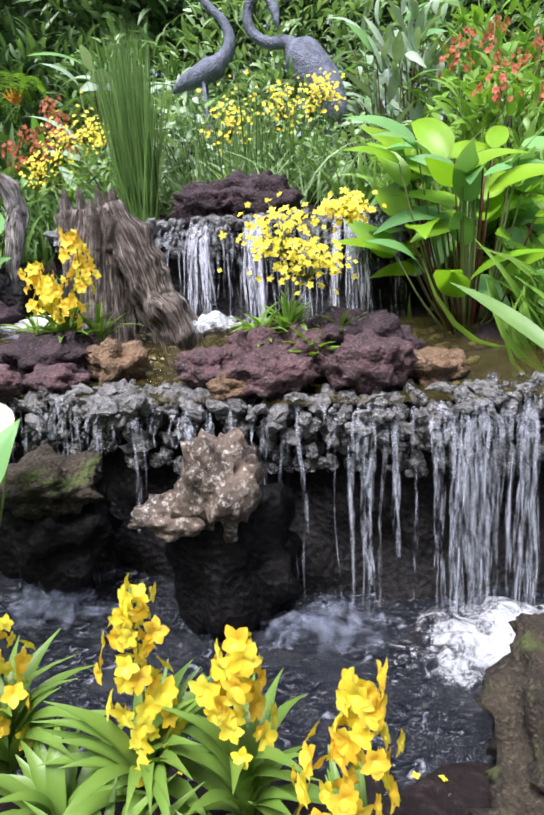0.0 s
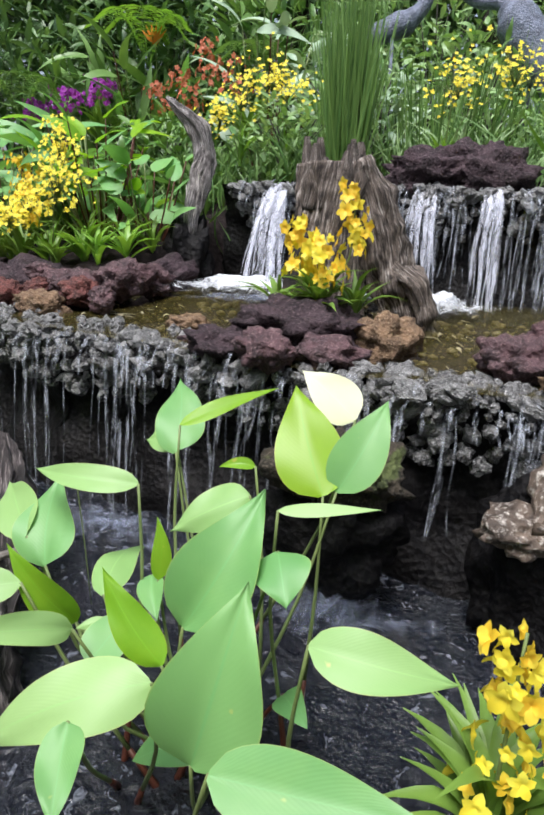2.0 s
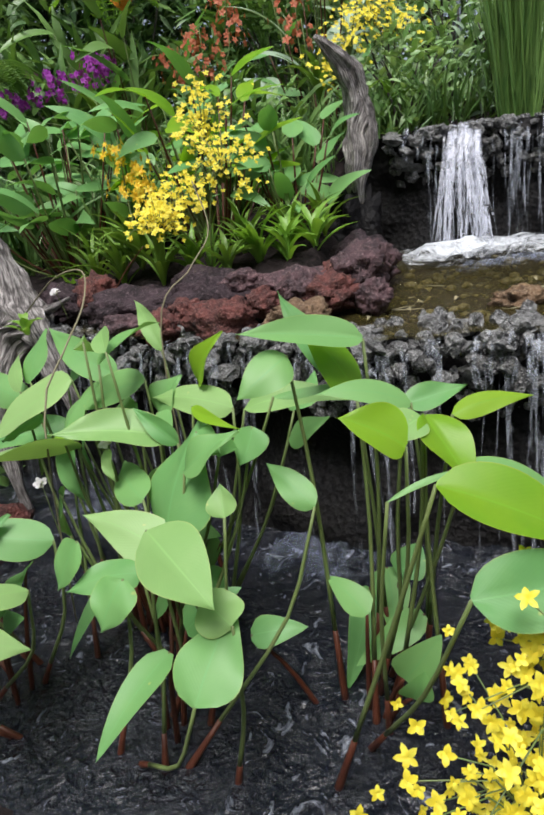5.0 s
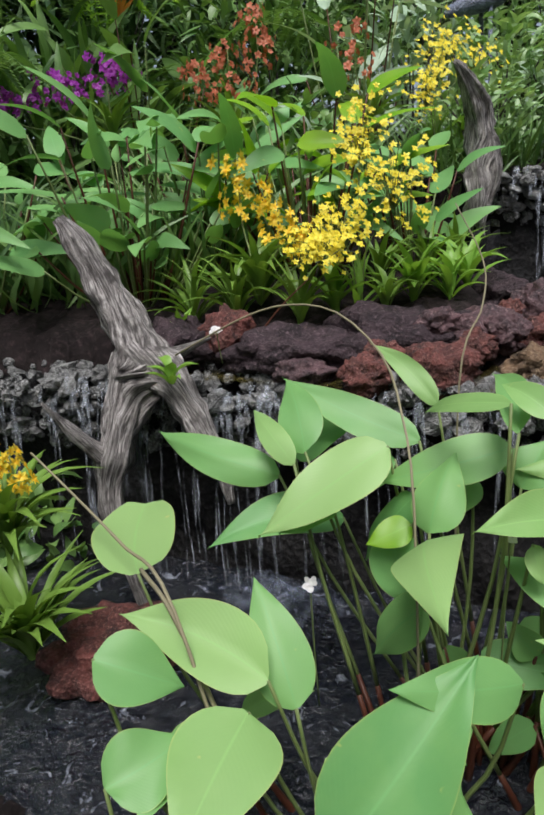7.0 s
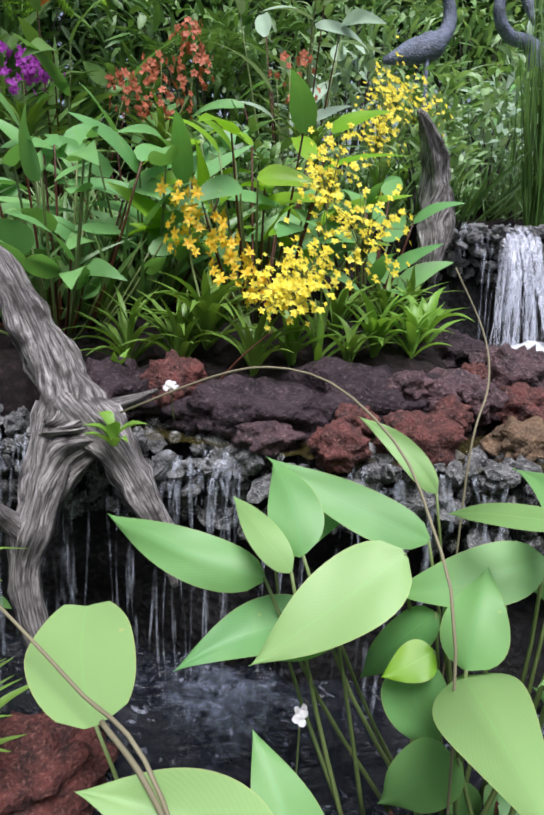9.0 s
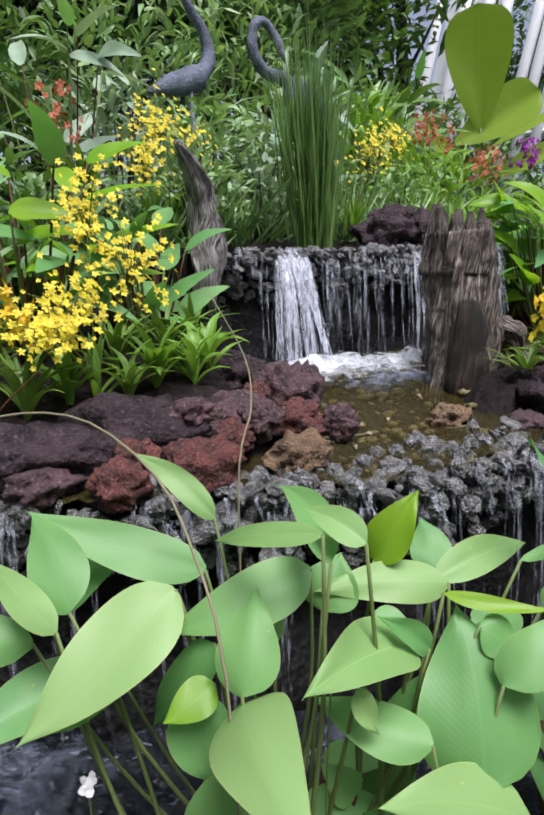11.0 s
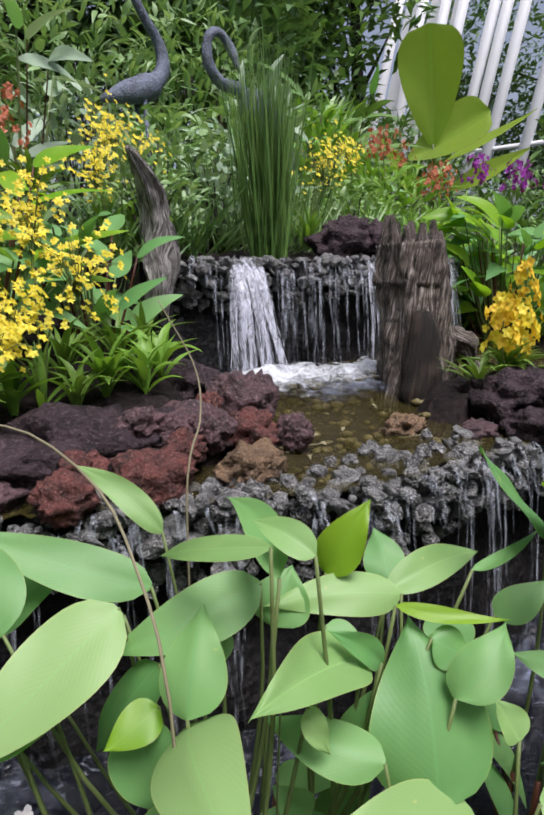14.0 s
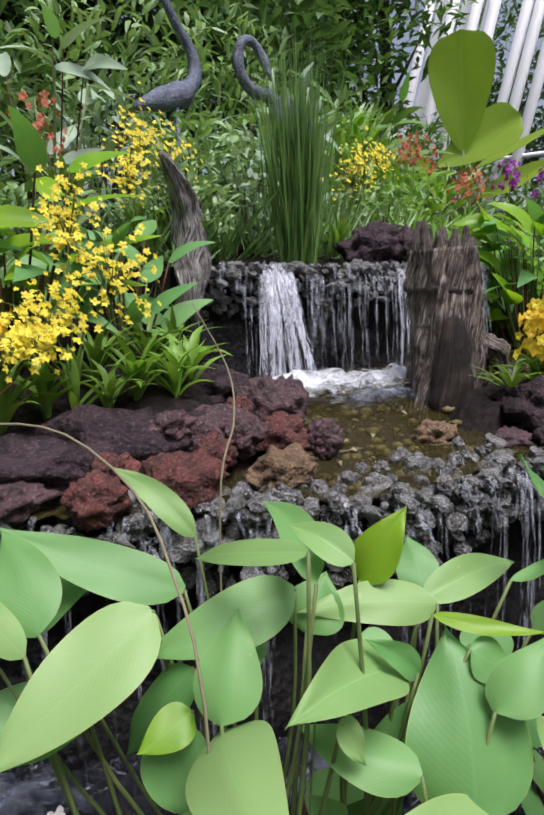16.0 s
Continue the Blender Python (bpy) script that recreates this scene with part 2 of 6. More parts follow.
M_BRIGHT = leaf_mat("bright_foliage", (0.16, 0.34, 0.04), (0.26, 0.46, 0.08), 0.42, 0.35)
M_MIDG = leaf_mat("mid_green_foliage", (0.06, 0.15, 0.035), (0.2, 0.34, 0.1), 0.42, 0.25)
M_DARKG = leaf_mat("dark_foliage", (0.045, 0.11, 0.04), (0.15, 0.26, 0.1), 0.42, 0.3)
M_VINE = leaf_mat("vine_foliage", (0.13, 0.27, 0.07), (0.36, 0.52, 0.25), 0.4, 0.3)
M_GREY = leaf_mat("grey_green_foliage", (0.2, 0.32, 0.2), (0.42, 0.54, 0.4), 0.5, 0.2)
M_BANANA = leaf_mat("banana_leaf", (0.3, 0.5, 0.05), (0.4, 0.56, 0.07), 0.4, 0.5, 1, (0.3, 0.3, 0.05), False)
M_YELLOW = leaf_mat("yellow_petal", (0.9, 0.7, 0.015), (0.92, 0.84, 0.1), 0.5, 0.35)
M_AMBER = leaf_mat("amber_petal", (0.95, 0.55, 0.015), (0.95, 0.76, 0.08), 0.5, 0.35)
M_RUST = leaf_mat("rust_petal", (0.5, 0.1, 0.045), (0.62, 0.22, 0.12), 0.55, 0.3)
M_ORANGE = leaf_mat("orange_bract", (0.75, 0.2, 0.02), (0.8, 0.3, 0.03), 0.5, 0.3)
M_VIOLET = leaf_mat("violet_petal", (0.3, 0.02, 0.36), (0.42, 0.06, 0.5), 0.5, 0.3)
M_WHITEP = leaf_mat("white_petal", (0.8, 0.8, 0.8), (0.75, 0.72, 0.8), 0.5, 0.3)
M_POOL = froth_glint_mat("pool_water", (0.008, 0.01, 0.016), 0.6, 0.85, 13)
M_STILL = water_mat("still_water", (0.01, 0.012, 0.012), 12, 0.4, 0.05, 0.7)
M_STREAM = water_mat("stream_water", (0.12, 0.1, 0.03), 13, 0.8, 0.04, 0.32)
M_FALL = fall_mat("falling_water", 0.46, 0.95, (0.6, 0.65, 0.75), 70.0, 5.0)
M_FALLTHICK = fall_mat("white_falling_water", 0.38, 0.88, (0.72, 0.75, 0.86), 55.0, 4.0)
M_FOAM = foam_mat("foam", 0.16, 0.5, (0.8, 0.84, 0.9))
M_MIST = foam_mat("thin_froth", 0.28, 0.95, (0.36, 0.41, 0.55))
M_STATUE = rock_mat("blue_grey_cast_metal", (0.06, 0.07, 0.1), (0.17, 0.2, 0.28), (0.36, 0.4, 0.5), 16, 0.5, 0.7)
M_WHITE, _nt, _b = nodes_of("white_painted_steel")
_b.inputs["Base Color"].default_value, _b.inputs["Roughness"].default_value = (0.8, 0.81, 0.83, 1), 0.4


# ---- mesh tools ----
class Geo:
    """Collects vertices, faces and leaf coordinates for one mesh."""

    def __init__(self):
        self.v, self.f, self.uv, self.n = [], [], [], 0

    def put(self, v, f, uv=None):
        v = np.asarray(v, float)
        self.v.append(v)
        o = self.n
        self.f += [tuple([i + o for i in q]) for q in f]
        self.uv.append(np.zeros((len(v), 2)) if uv is None else np.asarray(uv, float))
        self.n += len(v)

    def mesh(self, name, mat, smooth=True):
        me = bpy.data.meshes.new(name)
        me.from_pydata(np.vstack(self.v).tolist(), [], self.f)
        me.materials.append(mat)
        uv = np.vstack(self.uv)
        lay = me.uv_layers.new(name="UVMap")
        idx = np.empty(len(me.loops), np.int32)
        me.loops.foreach_get("vertex_index", idx)
        lay.data.foreach_set("uv", uv[idx].astype(np.float32).ravel())
        me.polygons.foreach_set("use_smooth", [smooth] * len(me.polygons))
        me.update()
        return me


def part(name, me, parent=None, label="", at=None):
    """Links a mesh as one object, under a thing where one is given."""
    ob = new(name, me)
    if at is not None:
        ob.matrix_basis = at
    if parent:
        ob.parent = parent
    if label:
        ob["label"] = label
    return ob


def thing(name, label, category, group="", kind="", at=None, me=None):
    ob = new(name, me)
    if at is not None:
        ob.matrix_basis = at
    return tagged(ob, label, category, group, kind)


def unit(v):
    v = np.asarray(v, float)
    return v / (np.linalg.norm(v) + 1e-9)


GRIDS = {}


def grid_faces(n, k):
    if (n, k) not in GRIDS:
        GRIDS[n, k] = [(i * k + j, i * k + j + 1, (i + 1) * k + j + 1, (i + 1) * k + j) for i in range(n) for j in range(k - 1)]
    return GRIDS[n, k]


def blade(G, base, tip, face, width, bend=0.1, fold=0.15, n=7, kind="ovate", wave=0.0, cols=2, sickle=0.0):
    """A leaf from base to tip whose upper side looks towards face. bend: arch as a share of the length."""
    a, b = np.asarray(base, float), np.asarray(tip, float)
    ax = b - a
    ln = np.linalg.norm(ax) + 1e-9
    d = ax / ln
    nr = np.asarray(face, float)
    nr = unit(nr - d * nr.dot(d))
    side = np.cross(d, nr)
    s = np.linspace(0, 1, n + 1)
    if kind == "ovate":
        w = (1 - s) ** 0.8 * np.sqrt(1 - (1 - s) ** 5) * 1.2
        w[0], w[-1] = 0.28, 0.0
    elif kind == "paddle":
        w = s ** 0.55 * (1 - s) ** 1.18 / 0.3355
        w[0], w[-1] = 0.12, 0.0
    elif kind == "blunt":
        w = np.clip(np.sin(np.pi * (0.04 + 0.9 * s)), 0, 1) ** 0.45
        w[0] = 0.2
    elif kind == "obovate":
        w = s ** 0.6 * np.sqrt(np.clip(1 - s ** 5, 0, 1)) * 1.13
        w[0] = 0.1
    elif kind == "strap":
        w = np.minimum(1, 2.5 * (1 - s)) * (0.6 + 0.4 * np.minimum(1, 4 * s))
        w[-1] = 0.05
    elif kind == "round":
        w = np.sqrt(np.clip(np.sin(np.pi * s), 0, 1))
        w[0], w[-1] = 0.15, 0.1
    else:
        w = np.sin(np.pi * s ** 0.8)
        w[-1] = 0.0
    w = w * width / 2
    p = a + np.outer(s, ax) + np.outer(4 * s * (1 - s) * bend * ln, nr) + np.outer(4 * s * (1 - s) * sickle * ln, side)
    us = np.linspace(-1, 1, 2 * cols + 1)
    au = np.abs(us)
    lift = fold * np.outer(w, au) + wave * width * np.sin(9 * s[:, None] + 2.2 * us) * au
    v = p[:, None, :] + side * (w[:, None] * us)[..., None] + nr * lift[..., None]
    k = len(us)
    uv = np.stack(np.broadcast_arrays(us[None, :], s[:, None]), -1).reshape(-1, 2)
    v = v.reshape(-1, 3)
    f = grid_faces(n, k)
    G.put(v, f, uv)


def tube(G, pts, radii, sides=6, cap=True, rough=0.0, seed=0.0, ridges=0.0, twist=0.0):
    """A tube along pts; rough and ridges shape it into wood or bone."""
    pts = [np.asarray(p, float) for p in pts]
    v, uv = [], []
    ref = np.array([0.31, 0.17, 0.9])
    t0 = unit(pts[-1] - pts[0])
    if abs(t0.dot(unit(ref))) > 0.9:
        ref = np.array([0.9, 0.3, 0.1])
    run = 0.0
    for i, p in enumerate(pts):
        run += float(np.linalg.norm(p - pts[i - 1])) if i else 0.0
        t = unit(pts[min(i + 1, len(pts) - 1)] - pts[max(i - 1, 0)])
        x = unit(np.cross(t, ref))
        y = np.cross(t, x)
        for j in range(sides):
            a = 2 * math.pi * j / sides + twist * i / len(pts)
            r = radii[i] * (1 + ridges * math.sin(5 * a + seed + 0.15 * i) + 0.5 * ridges * math.sin(11 * a + 2 * seed))
            q = p + (x * math.cos(a) + y * math.sin(a)) * r
            if rough:
                k = noise.fractal(Vector(q * 9 + seed), 0.8, 2.0, 4)
                q = p + (x * math.cos(a) + y * math.sin(a)) * r * (1 + rough * k)
            v.append(q)
            uv.append((abs(2 * j / sides - 1), run))
    f = [(i * sides + j, i * sides + (j + 1) % sides, (i + 1) * sides + (j + 1) % sides, (i + 1) * sides + j)
         for i in range(len(pts) - 1) for j in range(sides)]
    if cap:
        f += [tuple(range(sides))[::-1], tuple((len(pts) - 1) * sides + j for j in range(sides))]
    G.put(v, f, uv)


def spline(pts, n):
    """n points along a smooth curve through pts."""
    p = [np.asarray(q, float) for q in pts]
    p = [2 * p[0] - p[1]] + p + [2 * p[-1] - p[-2]]
    out = []
    m = len(p) - 3
    for k in range(n):
        x = k / (n - 1) * m
        i = min(int(x), m - 1)
        t = x - i
        a, b, c, d = p[i:i + 4]
        out.append(0.5 * (2 * b + (c - a) * t + (2 * a - 5 * b + 4 * c - d) * t * t + (3 * b - a - 3 * c + d) * t ** 3))
    return out


def blob_mesh(name, mat, seed, size, sub=3, rough=0.35, freq=1.6, flat=0.0):
    """An uneven rock: size is its half extents."""
    bm = bmesh.new()
    bmesh.ops.create_icosphere(bm, subdivisions=sub, radius=1.0)
    off = Vector((seed * 7.3, seed * 3.1, seed * 5.7))
    for v in bm.verts:
        p = v.co.copy()
        k = noise.fractal(p * freq + off, 0.75, 2.1, 5) * rough
        k += abs(noise.noise(p * freq * 2.7 + off)) * rough * 0.5
        q = p * (1 + k)
        if flat and q.z < -flat:
            q.z = -flat
        v.co = Vector((q.x * size[0], q.y * size[1], q.z * size[2]))
    for f in bm.faces:
        f.smooth = sub > 2
    me = bpy.data.meshes.new(name)
    bm.to_mesh(me)
    bm.free()
    me.materials.append(mat)
    return me


def seg_dist(x, y, line):
    """Signed distance of grids x, y to a line: positive on the far side of it, as it runs from right to left."""
    best = np.full(x.shape, 1e9)
    sign = np.ones(x.shape)
    for (ax, ay), (bx, by) in zip(line[:-1], line[1:]):
        dx, dy = bx - ax, by - ay
        t = np.clip(((x - ax) * dx + (y - ay) * dy) / (dx * dx + dy * dy), 0, 1)
        d = np.hypot(x - ax - t * dx, y - ay - t * dy)
        s = np.where(dx * (y - ay) - dy * (x - ax) < 0, 1.0, -1.0)
        near = d < best - 1e-9
        best = np.where(near, d, best)
        sign = np.where(near, s, sign)
    return best * sign


def step(x, a, b):
    t = np.clip((x - a) / (b - a), 0, 1)
    return t * t * (3 - 2 * t)


# ---- plan ----
LIP = [(9, 3.9), (2.2, 3.05), (1.1, 2.82), (0.59, 2.72), (-0.5, 2.82), (-1.35, 3.07), (-2.24, 3.32), (-2.9, 3.86), (-3.5, 4.42), (-4.6, 5.2), (-9, 8.5)]
UPPER = [(9, 6.6), (2.5, 5.1), (1.2, 4.5), (0.4, 4.27), (-0.3, 4.27), (-0.9, 4.47), (-1.3, 4.62), (-1.75, 4.85), (-2.3, 5.6), (-3.2, 7.2), (-5, 12)]
NEAR = [(9, 2.6), (2, 2.35), (0.9, 2.1), (0.5, 1.95), (-0.45, 1.95), (-0.75, 1.62), (-1.5, 1.72), (-2.2, 1.95), (-3.0, 2.3), (-3.55, 2.85), (-4.05, 3.5), (-4.6, 4.3), (-6, 5.6), (-9, 8.4)]
LOW, MID, TOP = 0.25, 0.95, 1.63


def ground_height(x, y):
    x, y = np.asarray(x, float), np.asarray(y, float)
    lip, up, near = seg_dist(x, y, LIP), seg_dist(x, y, UPPER), seg_dist(x, y, NEAR)
    z = 0.16 - 0.3 * step(near, -0.05, 0.22)
    bed = 0.84 + 0.1 * step(lip, 0.5, 1.3)
    left = step(-(x + 2.12) + 0.35 * (y - 3.9), -0.1, 0.2)
    bank = 1.0 + 0.26 * np.clip(lip - 0.15, 0, 9)
    right = step(x - 0.72 - 0.2 * (y - 3), -0.1, 0.25) * step(lip, 0.7, 0.95)
    isle = np.maximum(step(-np.hypot((x + 0.98) * 0.8, y - 3.42), -0.42, -0.2), step(-np.hypot((x - 0.2) * 0.7, y - 3.2), -0.42, -0.2))
    mid = bed + (bank - bed) * left
    mid = mid + (1.02 + 0.05 * np.clip(lip, 0, 3) - mid) * right
    mid = mid + (1.06 - mid) * isle
    top = 1.56 + 0.1 * step(up, 0.3, 0.5) + 0.17 * np.clip(up - 0.45, 0, 12)
    mid = mid + (np.maximum(top, mid) - mid) * step(up, 0.2, 0.3)
    return z + (mid - z) * step(lip, 0.24, 0.34)


def g_at(x, y):
    return float(ground_height(np.array([x]), np.array([y]))[0])


def ground():
    near = np.arange(-7.5, 6.01, 0.06)
    xs = np.concatenate([[-900, -300, -90, -40, -20, -12, -9], near, [7, 9, 14, 25, 60, 200, 900]])
    ys = np.concatenate([[-900, -300, -90, -30, -12, -6, -3, -1.5], np.arange(-0.6, 10, 0.06), [11, 13, 17, 25, 60, 200, 900]])
    X, Y = np.meshgrid(xs, ys)
    Z = np.clip(ground_height(np.clip(X, -9, 9), np.clip(Y, -3, 13)), -1, 4)
    rng = np.random.default_rng(3)
    fine = (np.abs(X) < 8) & (Y > -2) & (Y < 11)
    Z = Z + fine * rng.normal(0, 0.012, X.shape)
    G = Geo()
    w = len(xs)
    v = np.stack([X.ravel(), Y.ravel(), Z.ravel()], 1)
    f = [(j * w + i, j * w + i + 1, (j + 1) * w + i + 1, (j + 1) * w + i) for j in range(len(ys) - 1) for i in range(w - 1)]
    G.put(v, f)
    thing("ground", "dark damp garden soil rising in terraces", "ground", kind="structure", me=G.mesh("ground", M_SOIL))


ground()


# ---- water ----
def water_sheet(name, label, mat, inside, level, box, cell=0.05, wave=0.0):
    """A sheet of water over the cells that lie inside the pool."""
    xs, ys = np.arange(box[0], box[1], cell), np.arange(box[2], box[3], cell)
    X, Y = np.meshgrid(xs, ys)
    ok = inside(X, Y)
    Z = level(X, Y)
    if wave:
        Z = Z + np.array([[noise.noise(Vector((x * 9, y * 9, 3.0))) * wave for x in xs] for y in ys])
    G = Geo()
    w = len(xs)
    f = [(j * w + i, j * w + i + 1, (j + 1) * w + i + 1, (j + 1) * w + i)
         for j in range(len(ys) - 1) for i in range(w - 1) if ok[j, i]]
    G.put(np.stack([X.ravel(), Y.ravel(), Z.ravel()], 1), f)
    thing(name, label, "water", kind="structure", me=G.mesh(name, mat))


water_sheet("water_lower", "dark rippling water of the lower pool", M_POOL,
            lambda x, y: (seg_dist(x, y, LIP) < 0.35) & (seg_dist(x, y, NEAR) > -0.1),
            lambda x, y: np.full(x.shape, LOW - 0.1), (-7, 5, 1.0, 7), 0.04, 0.02)
water_sheet("water_stream", "shallow clear stream over olive pebbles", M_STREAM,
            lambda x, y: (seg_dist(x, y, LIP) > -0.02) & (seg_dist(x, y, UPPER) < 0.3) & (x > -3.4) & (x < 2.2),
            lambda x, y: MID + 0.1 * step(seg_dist(x, y, LIP), 0.4, 1.4), (-3.5, 2.3, 2.5, 5.4), 0.05, 0.006)
water_sheet("water_upper", "still dark water behind the upper ledge", M_STILL,
            lambda x, y: (seg_dist(x, y, UPPER) > -0.03) & (seg_dist(x, y, UPPER) < 0.6) & (x > -1.8) & (x < 1.0),
            lambda x, y: np.full(x.shape, TOP), (-2, 1.2, 4, 6), 0.06, 0.004)


def outward(line, s):
    """Place and horizontal normal, towards the viewer, at share s of a line; and its length."""
    pts = np.array(line, float)
    seg = np.hypot(*np.diff(pts, axis=0).T)
    d = np.concatenate([[0], np.cumsum(seg)])
    x = s * d[-1]
    i = min(int(np.searchsorted(d, x, side="right")) - 1, len(seg) - 1)
    run = (pts[i + 1] - pts[i]) / seg[i]
    n = np.array([-run[1], run[0]])
    return pts[i] + (x - d[i]) * run, n if n[1] < 0 else -n, d[-1]


LIPV, UPV = LIP[1:10], UPPER[1:8]


def rock_face(name, label, line, z0, z1, recess, mat, seed):
    """The wet face under a ledge, hollowed back from its edge; mat carries the shade."""
    total = outward(line, 0)[2]
    n, m = int(total / 0.05), 18
    v = []
    for i in range(n + 1):
        p, nr, _ = outward(line, i / n)
        for j in range(m + 1):
            t = j / m
            z = z0 + (z1 - z0) * t
            inn = recess * math.sin(math.pi * min(1, 0.25 + 0.75 * (1 - t))) ** 0.7
            k = noise.fractal(Vector((p[0] * 3, p[1] * 3, z * 3 + seed)), 0.8, 2.0, 5) * 0.09
            q = p - nr * (inn + k)
            v.append((q[0], q[1], z))
    k = m + 1
    f = [(i * k + j, i * k + j + 1, (i + 1) * k + j + 1, (i + 1) * k + j) for i in range(n) for j in range(m)]
    G = Geo()
    G.put(v, f)
    return thing(name, label, "rock wall", kind="structure", me=G.mesh(name, mat))


face_low = rock_face("wall_lower_fall", "wet rock face behind the lower waterfall, blackened for its shade", LIPV, 0.02, 0.93, 0.16, M_WALL, 1)
face_up = rock_face("wall_upper_fall", "wet rock face behind the upper waterfall, blackened for its shade", UPV, 0.95, 1.63, 0.1, M_WALL, 5)

LUMPS = [blob_mesh("ledge_stone", M_LEDGESTONE, 20 + i, (1, 1, 0.75), 2, 0.5, 1.8) for i in range(9)]


def ledge(wall, line, z, count, depth, size, lo, hi, drop, seed):
    """Small rough stones set in rows along a ledge, each a part of its wall."""
    rng = random.Random(seed)
    for i in range(count):
        s = lo + (hi - lo) * rng.random()
        p, nr, _ = outward(line, s)
        q = rng.random()
        out = rng.uniform(-depth, 0.03)
        zz = z + rng.uniform(-0.03, 0.012) if q < 0.5 else z - rng.uniform(0.02, drop)
        out = out if q < 0.5 else rng.uniform(-0.03, 0.05) - 0.3 * (z - zz)
        r = size * rng.uniform(0.5, 1.25)
        c = p + nr * out
        part("ledge_stone", rng.choice(LUMPS), wall, at=pose(c[0], c[1], zz, rng.uniform(-40, 40), rng.uniform(-40, 40), rng.uniform(0, 360)) @ Matrix.Diagonal((r, r * rng.uniform(0.6, 1), r * rng.uniform(0.5, 0.9), 1)))


def strands(name, label, line, lo, hi, z1, z0, count, mat, seed, wide=(0.006, 0.02), throw=0.06, fan=0.0):
    """Threads and narrow sheets of falling water."""
    rng = random.Random(seed)
    G = Geo()
    for i in range(count):
        s = rng.uniform(lo, hi)
        p, nr, _ = outward(line, s)
        w = rng.uniform(*wide) * (2.2 if rng.random() < 0.12 else 1)
        top = z1 - rng.uniform(0.0, 0.09)
        low = z0 if rng.random() < 0.7 else z0 + rng.uniform(0, 0.4) * (z1 - z0)
        side = np.array([-nr[1], nr[0]])
        fly = throw * rng.uniform(0.5, 1.4)
        ph, sl = rng.uniform(0, 9), rng.uniform(-0.03, 0.03) + fan * (2 * (s - lo) / (hi - lo) - 1)
        v, uv = [], []
        n = 12
        for k in range(n + 1):
            t = k / n
            c = p + nr * (0.02 + fly * math.sqrt(t)) + side * (sl * t + 0.006 * math.sin(7 * t + ph))
            ww = w * (0.5 + 0.6 * abs(math.sin(5 * t + ph))) * (1 - 0.5 * t * t)
            for u in (-1, 0, 1):
                e = c + side * u * ww + nr * (0.4 * ww if u == 0 else 0)
                v.append((e[0], e[1], top + (low - top) * t))
                uv.append((u, t))
        G.put(v, [(a * 3 + b, a * 3 + b + 1, a * 3 + b + 4, a * 3 + b + 3) for a in range(n) for b in (0, 1)], uv)
    thing(name, label, "waterfall", kind="stuff", me=G.mesh(name, mat))


def foam(name, label, at, rx, ry, turn, seed, lift=0.05, mat=None):
    """A churned patch of white water, thin towards its rim."""
    G = Geo()
    v, uv, f = [], [], []
    rings, spokes = 12, 36
    for i in range(rings + 1):
        r = i / rings
        for j in range(spokes):
            a = 2 * math.pi * j / spokes
            x, y = r * math.cos(a), r * math.sin(a)
            k = noise.fractal(Vector((x * 3 + seed, y * 3, seed)), 0.9, 2, 4)
            z = lift * (1 - r * r) * (0.6 + 0.9 * k) + 0.012
            v.append((x * rx * (1 + 0.25 * k), y * ry * (1 + 0.25 * k), z))
            uv.append((r, j / spokes))
    for i in range(rings):
        for j in range(spokes):
            f.append((i * spokes + j, i * spokes + (j + 1) % spokes, (i + 1) * spokes + (j + 1) % spokes, (i + 1) * spokes + j))
    G.put(v, f, uv)
    thing(name, label, "foam", kind="stuff", at=pose(*at, 0, 0, turn), me=G.mesh(name, mat or M_FOAM))


strands("lower_waterfall", "thin broken threads of water falling off the ledge", LIPV, 0.1, 0.98, 0.95, LOW - 0.08, 150, M_FALL, 4, (0.003, 0.011))
strands("lower_waterfall", "broad broken curtain of falling water", LIPV, 0.1, 0.25, 0.96, LOW - 0.08, 70, M_FALL, 5, (0.004, 0.018), 0.1)
strands("upper_waterfall", "thin curtain of water over the upper ledge", UPV, 0.44, 0.93, 1.64, 1.04, 120, M_FALL, 6, (0.003, 0.011), 0.05)
strands("upper_waterfall", "thick white gush of water over the upper ledge", UPV, 0.876, 0.905, 1.65, 1.04, 44, M_FALLTHICK, 7, (0.004, 0.017), 0.2, -0.06)
strands("upper_waterfall", "white gush of water over the upper ledge", UPV, 0.685, 0.71, 1.65, 1.04, 22, M_FALLTHICK, 8, (0.004, 0.014), 0.1, -0.03)
strands("upper_waterfall", "white gush of water over the upper ledge", UPV, 0.615, 0.635, 1.65, 1.04, 20, M_FALLTHICK, 9, (0.004, 0.014), 0.1, -0.03)
strands("upper_waterfall", "white gush of water over the upper ledge", UPV, 0.48, 0.52, 1.65, 1.04, 20, M_FALLTHICK, 10, (0.004, 0.014), 0.1, -0.03)
strands("ledge_film", "thin white film of water spilling over the ledge stones", LIPV, 0.1, 0.97, 0.98, 0.8, 120, M_FALL, 14, (0.004, 0.013), 0.06)
